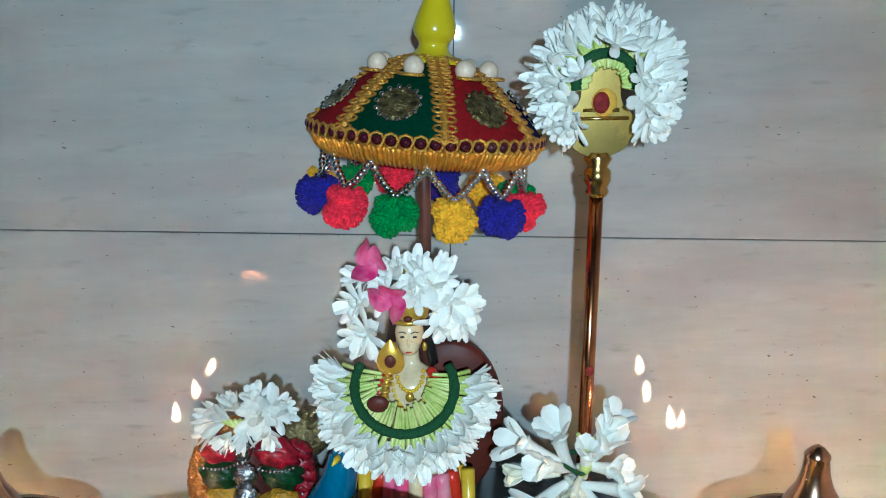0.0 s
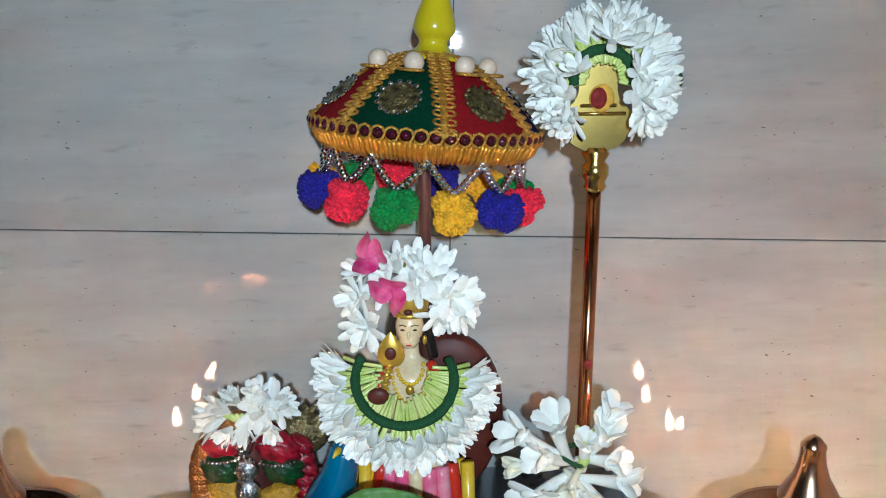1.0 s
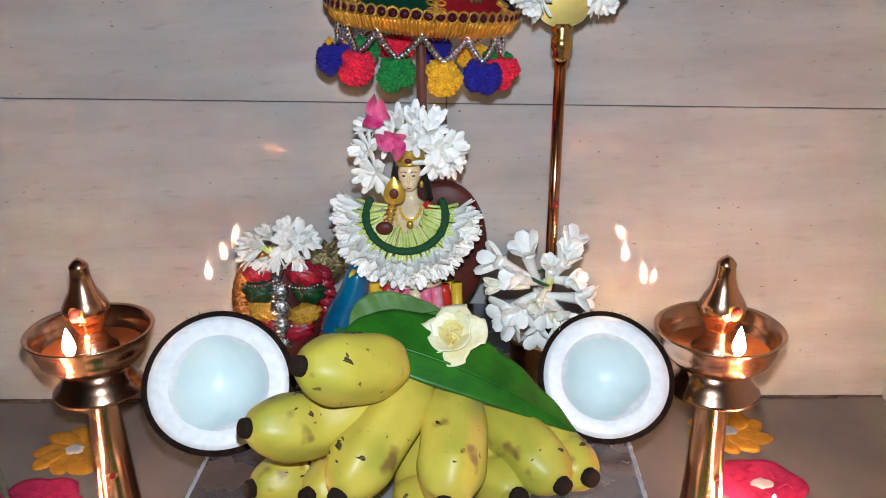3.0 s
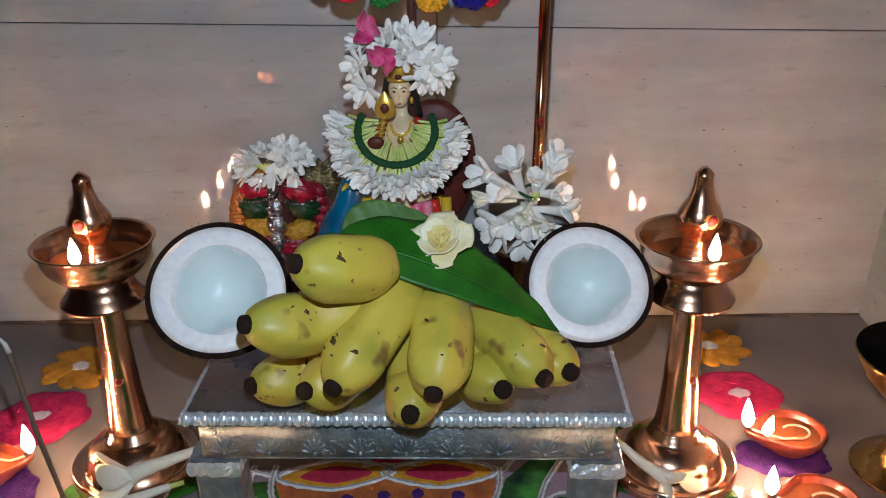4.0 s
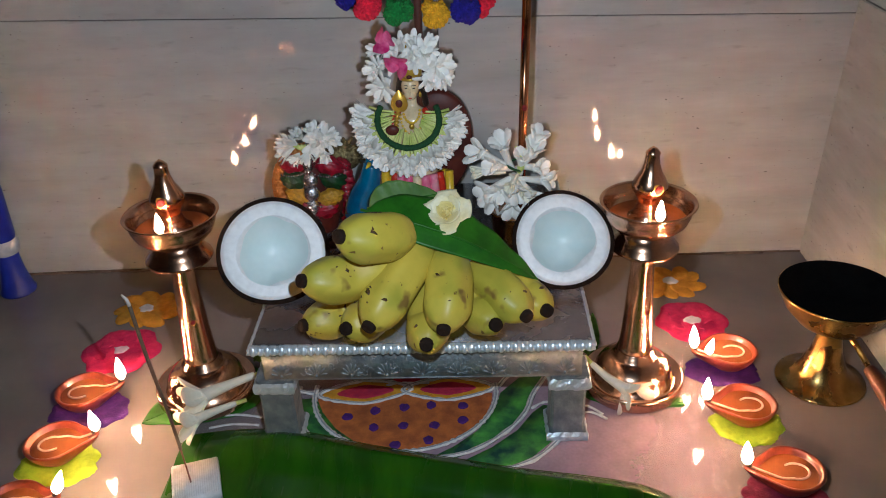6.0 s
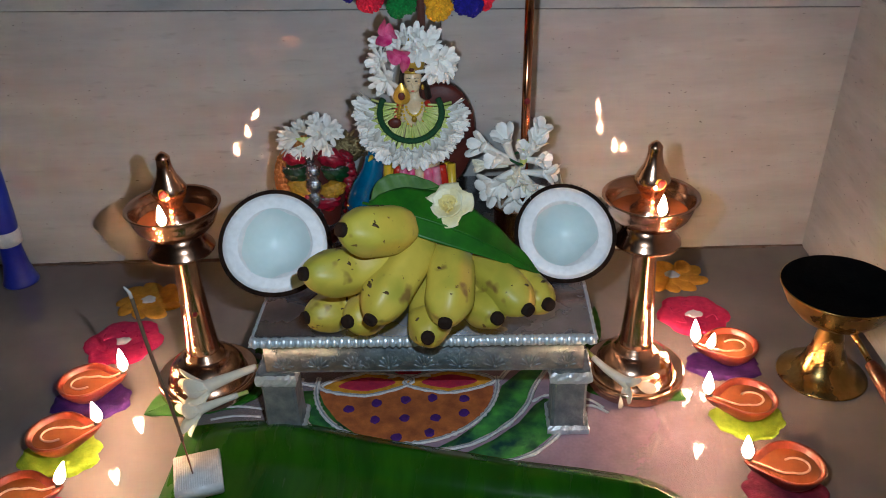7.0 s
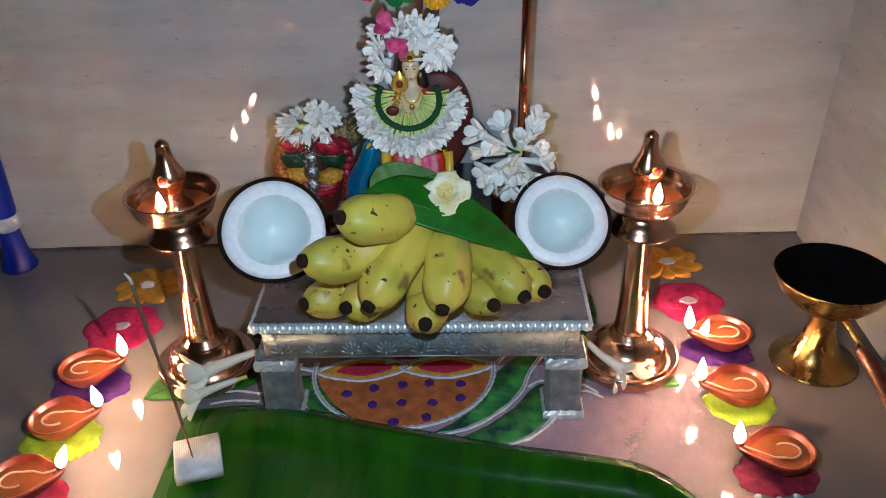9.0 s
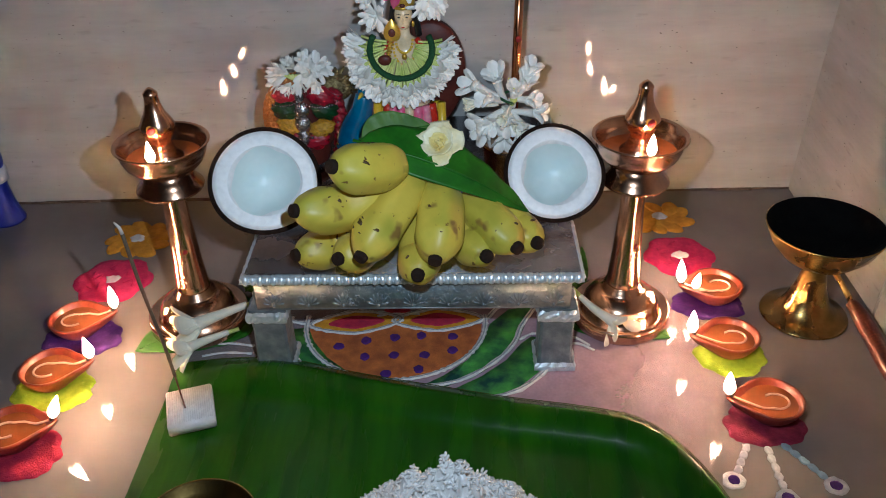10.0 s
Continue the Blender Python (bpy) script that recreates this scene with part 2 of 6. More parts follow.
MEDAL = mat("antique_gold_sequin", (0.34, 0.26, 0.10), 0.3, 0.8, (0.06, 0.045, 0.02), 250, bump=0.8, bscale=700)
SILVERF = mat("silver_figure", (0.75, 0.75, 0.76), 0.25, 1, (0.4, 0.4, 0.42), 200, bump=0.6, bscale=500)
COPFOIL = mat("copper_glitter_foil", (0.85, 0.38, 0.12), 0.3, 0.9, (0.55, 0.2, 0.05), 300, bump=0.9, bscale=500)
CHENR = mat("red_satin", (0.42, 0.008, 0.03), 0.34, 0, (0.16, 0.003, 0.012), 120, bump=0.5, bscale=300)
CHENG = mat("dark_green_satin", (0.006, 0.06, 0.016), 0.34, 0, (0.003, 0.02, 0.006), 120, bump=0.5, bscale=300)
CHENY = mat("yellow_satin", (0.75, 0.40, 0.03), 0.34, 0, (0.5, 0.25, 0.02), 250, bump=1, bscale=500)
MAUVE = mat("mauve_powder_dust", (0.52, 0.37, 0.47), 0.95, 0, (0.44, 0.32, 0.41), 40)


def fade(m, size):
    """Thin dust that dies away from the middle, in an uneven outline."""
    nt = m.node_tree
    b = nt.nodes["Principled BSDF"]
    tc = nt.nodes.new("ShaderNodeTexCoord")
    mp = nt.nodes.new("ShaderNodeMapping")
    mp.inputs["Scale"].default_value = (1 / size[0], 1 / size[1], 1)
    gr = nt.nodes.new("ShaderNodeTexGradient")
    gr.gradient_type = "SPHERICAL"
    no = nt.nodes.new("ShaderNodeTexNoise")
    no.inputs["Scale"].default_value, no.inputs["Detail"].default_value = 22, 5
    mul = nt.nodes.new("ShaderNodeMath")
    mul.operation = "MULTIPLY"
    rg = nt.nodes.new("ShaderNodeMapRange")
    rg.inputs["From Min"].default_value, rg.inputs["From Max"].default_value = 0.0, 0.75
    rg.inputs["To Max"].default_value = 0.72
    nt.links.new(tc.outputs["Object"], mp.inputs["Vector"])
    nt.links.new(mp.outputs["Vector"], gr.inputs["Vector"])
    nt.links.new(tc.outputs["Object"], no.inputs["Vector"])
    nt.links.new(gr.outputs["Fac"], mul.inputs[0])
    soft_ = nt.nodes.new("ShaderNodeMapRange")
    soft_.inputs["From Min"].default_value, soft_.inputs["From Max"].default_value = 0.3, 0.7
    soft_.inputs["To Min"].default_value, soft_.inputs["To Max"].default_value = 0.82, 1.0
    nt.links.new(no.outputs["Fac"], soft_.inputs["Value"])
    nt.links.new(soft_.outputs["Result"], mul.inputs[1])
    nt.links.new(mul.outputs[0], rg.inputs["Value"])
    nt.links.new(rg.outputs["Result"], b.inputs["Alpha"])
    return m


fade(MAUVE, (0.34, 0.25))
GOLDDRY = mat("antique_gold_tinsel", (0.40, 0.32, 0.14), 0.35, 0.7, (0.12, 0.09, 0.04), 200, bump=1, bscale=400)


# ---- shape helpers ----
def part(name, bm, material, parent=None, label="", smooth=True, at=None):
    me = bpy.data.meshes.new(name)
    bm.to_mesh(me)
    bm.free()
    for p in me.polygons:
        p.use_smooth = smooth
    for m in (material if isinstance(material, (list, tuple)) else [material]):
        me.materials.append(m)
    ob = new(name, me)
    if parent:
        ob.parent = parent
    if at is not None:
        ob.matrix_basis = at
    return tagged(ob, label) if label else ob


def share(name, me, parent, m):
    ob = new(name, me)
    ob.parent = parent
    ob.matrix_basis = m
    return ob


def thing(name, label, category, m=None, group="", kind=""):
    ob = new(name)
    ob.empty_display_size = 0.02
    ob.matrix_basis = m if m is not None else Matrix()
    return tagged(ob, label, category, group, kind)


def box(bm, x0, x1, y0, y1, z0, z1, bevel=0.0, seg=2, mi=0):
    g = bmesh.ops.create_cube(bm, size=1, matrix=Matrix.LocRotScale(((x0 + x1) / 2, (y0 + y1) / 2, (z0 + z1) / 2), None, (x1 - x0, y1 - y0, z1 - z0)))
    vs = set(g["verts"])
    if bevel:
        es = [e for e in bm.edges if e.verts[0] in vs and e.verts[1] in vs]
        bmesh.ops.bevel(bm, geom=es, offset=bevel, segments=seg, affect="EDGES")
    return bm


def lathe(bm, prof, n=40, m=Matrix(), mi=0, wob=None):
    rings = []
    for q in prof:
        r, z = q[0], q[1]
        if r < 1e-6:
            rings.append([bm.verts.new(m @ Vector((0, 0, z)))])
        else:
            ring = []
            for i in range(n):
                a = 2 * math.pi * i / n
                k = wob(a, r, z) if wob else 1
                ring.append(bm.verts.new(m @ Vector((r * k * math.cos(a), r * k * math.sin(a), z))))
            rings.append(ring)
    for a, b in zip(rings, rings[1:]):
        for i in range(n):
            j = (i + 1) % n
            if len(a) == 1 and len(b) == 1:
                continue
            if len(a) == 1:
                f = bm.faces.new((a[0], b[j], b[i]))
            elif len(b) == 1:
                f = bm.faces.new((a[i], a[j], b[0]))
            else:
                f = bm.faces.new((a[i], a[j], b[j], b[i]))
            f.material_index = mi
    return bm


def smooth_prof(pts, k=4):
    """Catmull-Rom through a short profile or path."""
    pts = [Vector(p) for p in pts]
    out = []
    for i in range(len(pts) - 1):
        p0, p1, p2, p3 = pts[max(i - 1, 0)], pts[i], pts[i + 1], pts[min(i + 2, len(pts) - 1)]
        for j in range(k):
            t = j / k
            out.append(0.5 * (2 * p1 + (p2 - p0) * t + (2 * p0 - 5 * p1 + 4 * p2 - p3) * t * t + (3 * p1 - p0 - 3 * p2 + p3) * t ** 3))
    return out + [pts[-1]]


def tube(bm, pts, radii, n=8, mi=0, cap=True, flat=1.0, lobes=0.0, up=Vector((0, 0, 1))):
    pts = [Vector(p) for p in pts]
    if not hasattr(radii, "__len__"):
        radii = [radii] * len(pts)
    rings = []
    for i, p in enumerate(pts):
        d = (pts[min(i + 1, len(pts) - 1)] - pts[max(i - 1, 0)]).normalized()
        s = d.cross(up)
        s = s.normalized() if s.length > 1e-4 else d.cross(Vector((1, 0, 0))).normalized()
        u = s.cross(d)
        ring = []
        for j in range(n):
            a = 2 * math.pi * j / n
            r = radii[i] * (1 + lobes * math.cos(5 * a))
            ring.append(bm.verts.new(p + s * (r * math.cos(a)) + u * (r * flat * math.sin(a))))
        rings.append(ring)
    for a, b in zip(rings, rings[1:]):
        for j in range(n):
            k = (j + 1) % n
            bm.faces.new((a[j], a[k], b[k], b[j])).material_index = mi
    if cap:
        bm.faces.new(list(reversed(rings[0]))).material_index = mi
        bm.faces.new(rings[-1]).material_index = mi
    return bm


def ball(bm, c, r, seg=10, rings=7, mi=0, rot=None):
    r = r if hasattr(r, "__len__") else (r, r, r)
    m = Matrix.LocRotScale(c, rot, r)
    g = bmesh.ops.create_uvsphere(bm, u_segments=seg, v_segments=rings, radius=1, matrix=m)
    for v in g["verts"]:
        for f in v.link_faces:
            f.material_index = mi
    return bm


def slab(bm, pts, z0, z1, mi=0):
    """A flat piece with an outline and a thickness."""
    lo = [bm.verts.new((x, y, z0)) for x, y in pts]
    hi = [bm.verts.new((x, y, z1)) for x, y in pts]
    bm.faces.new(hi).material_index = mi
    for i in range(len(pts)):
        j = (i + 1) % len(pts)
        bm.faces.new((lo[i], lo[j], hi[j], hi[i])).material_index = mi
    return bm


def frame_to(p, z, up=Vector((0, 0, 1))):
    """A pose at p whose z axis points along z."""
    q = Vector(z).to_track_quat("Z", "Y")
    return Matrix.Translation(p) @ q.to_matrix().to_4x4()


# ---- the room ----
WALL_Y, WALL_TURN = 0.387, 1.1
wall = thing("wall_north", "grey glazed ceramic tile wall with horizontal streaks behind the altar", "wall", pose(0, WALL_Y, 0, 0, 0, WALL_TURN), kind="structure")
bm = box(bmesh.new(), -1.6, 0.70, 0.012, 0.12, -0.1, 2.5)
part("backing", bm, GROUT, wall, "dark grout bed")
TILT = Matrix.Rotation(radians(1.4), 4, "Y")
for x0, x1 in ((-1.25, -0.6212), (-0.62, 0.0068), (0.008, 0.636)):
    for z0, z1 in ((-0.05, 0.3537), (0.355, 0.76), (0.7612, 1.17)):
        bm = box(bmesh.new(), x0, x1, 0, 0.016, z0, z1, 0.0006, 2)
        bmesh.ops.transform(bm, matrix=TILT, verts=bm.verts)
        part("wall_tile", bm, TILE, wall, smooth=False)
bm = box(bmesh.new(), -1.6, 0.70, 0.002, 0.02, 1.20, 2.5)
part("plaster", bm, PAINT, wall, "unseen plaster above the tiles, near-black to limit bounced light")

wall_e = thing("wall_east", "grey glazed ceramic tile side wall", "wall", pose(0.527, 0.40, 0, 0, 2.0, 0), kind="structure")
part("backing", box(bmesh.new(), 0.012, 0.12, -2.7, 0.01, -0.1, 2.6), GROUT, wall_e, "dark grout bed")
for y0, y1 in ((-0.302, 0.0), (-0.93, -0.304), (-1.56, -0.932)):
    for z0, z1 in ((-0.05, 0.36), (0.362, 0.77), (0.772, 1.18)):
        part("wall_tile", box(bmesh.new(), 0, 0.016, y0, y1, z0, z1, 0.0012, 2), TILE, wall_e, smooth=False)
part("plaster", box(bmesh.new(), 0.002, 0.02, -2.7, 0.0, 1.20, 2.6), PAINT, wall_e, "unseen plaster above the tiles, near-black to limit bounced light")

bm = bmesh.new()
box(bm, -1.6, 0.75, -2.4, 0.5, -0.12, 0.0)
tagged(part("floor", bm, FLOOR, smooth=False), "polished grey stone tile floor reflecting the flames", "floor", kind="structure")
bm = bmesh.new()
rr = random.Random(4)
x = -1.55
while x < 0.53:
    w = rr.uniform(0.02, 0.09)
    y = WALL_Y + x * math.tan(radians(WALL_TURN))
    box(bm, x, x + w, y - rr.uniform(0.002, 0.006), y + 0.004, 0.0002, rr.uniform(0.0015, 0.005), 0.0006, 1)
    x += w
tagged(part("trim", bm, MORTAR), "rough brown cement line where wall meets floor", "trim", kind="structure")
# unseen walls and ceiling added to close the room, dark against bounce
tagged(part("wall_west", box(bmesh.new(), -1.7, -1.6, -2.4, 0.5, 0, 2.5), PAINT, smooth=False), "unseen side wall added to close the room, near-black", "wall", kind="structure")
tagged(part("wall_south", box(bmesh.new(), -1.6, 0.75, -2.5, -2.4, 0, 2.5), PAINT, smooth=False), "unseen rear wall added to close the room, near-black", "wall", kind="structure")
tagged(part("ceiling", box(bmesh.new(), -1.7, 0.75, -2.5, 0.5, 2.5, 2.6), PAINT, smooth=False), "unseen ceiling added to close the room, near-black", "ceiling", kind="structure")


# ---- the low stool wrapped in foil ----
def stool():
    s = thing("low_stool", "low wooden altar stool wrapped in embossed silver foil", "stool", pose(0, 0, 0))
    rr = random.Random(2)
    part("top", box(bmesh.new(), -0.169, 0.169, 0.002, 0.375, 0.121, 0.131, 0.002, 2), FOILTOP, s, "dull silver foil stool top")
    bm = bmesh.new()
    n = 170
    for a, b in (((-0.171, 0.0), (0.171, 0.0)), ((-0.171, 0.0), (-0.171, 0.377)), ((0.171, 0.0), (0.171, 0.377))):
        pts, rad = [], []
        for k in range(n + 1):
            t = k / n
            pts.append((a[0] + (b[0] - a[0]) * t, a[1] + (b[1] - a[1]) * t, 0.1276 + rr.uniform(-0.0006, 0.0006)))
            rad.append((0.0052 if a[1] == b[1] else 0.0018) + rr.uniform(-0.0005, 0.0005))
        tube(bm, pts, rad, 8)
    part("rolled_edge", bm, FOIL, s, "shiny crinkled foil edge", smooth=False)
    boss = bpy.data.meshes.new("boss")
    bm = ball(bmesh.new(), (0, 0, 0), (0.0033, 0.0020, 0.0050), 10, 7)
    bm.to_mesh(boss)
    bm.free()
    for p in boss.polygons:
        p.use_smooth = True
    boss.materials.append(FOIL)
    for k in range(47):
        share("boss", boss, s, Matrix.Translation((-0.1655 + 0.331 * k / 46, -0.0050, 0.1294)) @ Matrix.Rotation(rr.uniform(-0.25, 0.25), 4, "Y") @ Matrix.Rotation(radians(-18), 4, "X") @ Matrix.Scale(rr.uniform(0.85, 1.1), 4))
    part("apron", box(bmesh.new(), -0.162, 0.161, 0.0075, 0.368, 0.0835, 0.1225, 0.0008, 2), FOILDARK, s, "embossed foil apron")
    bm = bmesh.new()
    y = 0.0078
    for k in range(9):
        cx = -0.144 + 0.288 * k / 8
        for q in range(7):
            a = math.pi * (q + 0.5) / 7
            tube(bm, [(cx + math.cos(a) * r, y, 0.0955 + math.sin(a) * r * 1.1) for r in (0.003, 0.006, 0.009, 0.0115)], [0.0004, 0.0009, 0.0013, 0.0005], 6)
        ball(bm, (cx, y, 0.0955), 0.0018, 8, 6)
    for k in range(150):
        cx, cz, a0, rad = rr.uniform(-0.152, 0.152), rr.uniform(0.0965, 0.117), rr.uniform(0, 6.28), rr.uniform(0.0018, 0.0048)
        pts = [(cx + rad * (1 - q / 7) * math.cos(a0 + q), y, min(0.1195, max(0.0935, cz + rad * (1 - q / 7) * math.sin(a0 + q)))) for q in np.linspace(0, 4.4, 9)]
        tube(bm, pts, rr.uniform(0.0004, 0.0009), 4)
    tube(bm, [(-0.158, y, 0.1195), (0.158, y, 0.1195)], 0.0008, 5)
    tube(bm, [(-0.158, y, 0.0925), (0.158, y, 0.0925)], 0.0008, 5)
    for v in bm.verts:
        v.co.z = 0.1225 - (0.1225 - v.co.z) * 1.25
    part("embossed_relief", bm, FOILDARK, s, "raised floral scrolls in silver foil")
    for lx in (-0.153, 0.149):
        for ly in (0.024, 0.352):
            bm = bmesh.new()
            prof = [(0.0195, 0.0), (0.0205, 0.006), (0.018, 0.018), (0.0175, 0.055), (0.018, 0.068), (0.0195, 0.073), (0.0190, 0.084)]
            rings = []
            for r, z in prof:
                c = 0.003
                ring = [(-r + c, -r), (r - c, -r), (r, -r + c), (r, r - c), (r - c, r), (-r + c, r), (-r, r - c), (-r, -r + c)]
                rings.append([bm.verts.new((x + rr.uniform(-.0003, .0003), yy + rr.uniform(-.0003, .0003), z)) for x, yy in ring])
            for a, b in zip(rings, rings[1:]):
                for i in range(8):
                    bm.faces.new((a[i], a[(i + 1) % 8], b[(i + 1) % 8], b[i]))
            bm.faces.new(rings[-1])
            bm.faces.new(list(reversed(rings[0])))
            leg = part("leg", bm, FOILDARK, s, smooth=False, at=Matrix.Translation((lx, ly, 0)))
            bm = bmesh.new()
            rings = []
            for z, r in ((0.0675, 0.0188), (0.0700, 0.0208), (0.0740, 0.0216), (0.0785, 0.0214), (0.0825, 0.0202)):
                ring = []
                for q in range(48):
                    side, e = divmod(q, 12)
                    u = (e / 12 - 0.5) * 2 * r
                    k = r + rr.uniform(-0.0009, 0.0009)
                    ring.append(bm.verts.new(((u, -k), (k, u), (-u, k), (-k, -u))[side] + (z + rr.uniform(-0.0008, 0.0008),)))
                rings.append(ring)
            for a, b in zip(rings, rings[1:]):
                for i in range(48):
                    bm.faces.new((a[i], a[(i + 1) % 48], b[(i + 1) % 48], b[i]))
            part("cap", bm, FOIL, leg, "crinkled bright foil cap", smooth=False)
            bm = bmesh.new()
            rings = []
            for z, r in ((0.0005, 0.0205), (0.0035, 0.0222), (0.0080, 0.0220), (0.0120, 0.0198)):
                ring = []
                for q in range(48):
                    side, e = divmod(q, 12)
                    u = (e / 12 - 0.5) * 2 * r
                    k = r + rr.uniform(-0.0008, 0.0008)
                    ring.append(bm.verts.new(((u, -k), (k, u), (-u, k), (-k, -u))[side] + (z + rr.uniform(0, 0.0008),)))
                rings.append(ring)
            for a, b in zip(rings, rings[1:]):
                for i in range(48):
                    bm.faces.new((a[i], a[(i + 1) % 48], b[(i + 1) % 48], b[i]))
            part("foot", bm, FOIL, leg, "crinkled bright foil foot", smooth=False)
    return s


stool()


# ---- bananas ----
def bananas():
    b = thing("banana_bunch", "bunch of short ripe yellow bananas with dark tips on the stool", "banana bunch", pose(0, 0, 0.131))
    rows = [  # tip, middle, root
        ((-0.056, -0.062, 0.287), (-0.032, -0.040, 0.274), (-0.006, -0.014, 0.262), 0.0205),
        ((-0.094, -0.054, 0.240), (-0.060, -0.026, 0.226), (-0.016, -0.002, 0.236), 0.0205),
        ((-0.038, -0.068, 0.202), (-0.022, -0.036, 0.214), (0.006, 0.008, 0.240), 0.0203),
        ((0.0265, -0.067, 0.197), (0.030, -0.036, 0.209), (0.031, 0.012, 0.228), 0.0203),
        ((0.099, -0.046, 0.195), (0.082, -0.020, 0.201), (0.054, 0.018, 0.207), 0.0185),
        ((0.119, -0.028, 0.188), (0.104, -0.002, 0.186), (0.074, 0.024, 0.200), 0.0175),
        ((-0.107, -0.016, 0.168), (-0.076, 0.010, 0.163), (-0.020, 0.040, 0.190), 0.019),
        ((-0.063, -0.040, 0.180), (-0.044, -0.012, 0.174), (-0.010, 0.032, 0.200), 0.0185),
        ((0.010, -0.058, 0.174), (0.010, -0.022, 0.170), (0.012, 0.032, 0.198), 0.019),
        ((0.072, -0.045, 0.185), (0.058, -0.012, 0.180), (0.030, 0.034, 0.205), 0.0185),
    ]
    rr = random.Random(5)
    off = Vector((0, 0, -0.131))
    for tip, mid, root, r in rows:
        tip, mid, root = Vector(tip) + off, Vector(mid) + off, Vector(root) + off
        path = smooth_prof([tip, tip.lerp(mid, 0.5) + Vector((0, 0, -0.001)), mid, mid.lerp(root, 0.55), root], 5)
        n = len(path)
        rad = []
        for i in range(n):
            t = i / (n - 1)
            k = 0.25 + 0.75 * math.sin(math.pi / 2 * min(1, t / 0.36)) ** 0.9 if t < 0.36 else 1 - 0.45 * max(0, (t - 0.68) / 0.32) ** 1.7
            rad.append(1.08 * r * k ** 0.85)
        bm = tube(bmesh.new(), path, rad, 30, lobes=0.045)
        ob = part("banana", bm, BANANA, b)
        d = (path[0] - path[2]).normalized()
        bm = tube(bmesh.new(), [path[0] - d * 0.001, path[0] + d * 0.002, path[0] + d * 0.0045, path[0] + d * 0.005], [0.0066, 0.0064, 0.0060, 0.0045], 12)
        part("tip", bm, STUB, ob, "dried black tip")
        home = (rr.randint(7, n - 6), rr.uniform(0.6, 2.3))
        for k in range(rr.randint(10, 16)):
            bm = bmesh.new()
            near = k > 4
            i = min(n - 5, max(4, home[0] + rr.randint(-1, 1))) if near else rr.randint(4, n - 5)
            p, q = path[i], (path[i + 1] - path[i - 1]).normalized()
            p = p + q * rr.uniform(-0.002, 0.002)
            side = q.cross(Vector((0, 0, 1))).normalized()
            up = side.cross(q)
            a = home[1] + rr.uniform(-0.22, 0.22) if near else rr.uniform(0.2, 2.8)
            nrm = side * math.cos(a) + (up if up.z > 0 else -up) * math.sin(a) + Vector((0, -0.3, 0))
            nrm.normalize()
            m = frame_to(p + nrm * (rad[i] * 0.985), nrm) @ Matrix.Rotation(rr.uniform(0, 3.14), 4, "Z")
            s0 = rr.choice((0.0008, 0.0011, 0.0015, 0.0022, 0.0030) if near else (0.0007, 0.0010, 0.0014, 0.0026))
            ring = []
            for j in range(9):
                t = 2 * math.pi * j / 9
                w = s0 * rr.uniform(0.5, 1.2)
                ring.append((w * math.cos(t) * 0.7, w * math.sin(t) * 1.5))
            slab(bm, ring, -0.001, 0.0003)
            bmesh.ops.transform(bm, matrix=m, verts=bm.verts)
            part("bruise", bm, SPOT, ob, "brown bruise mark")


bananas()


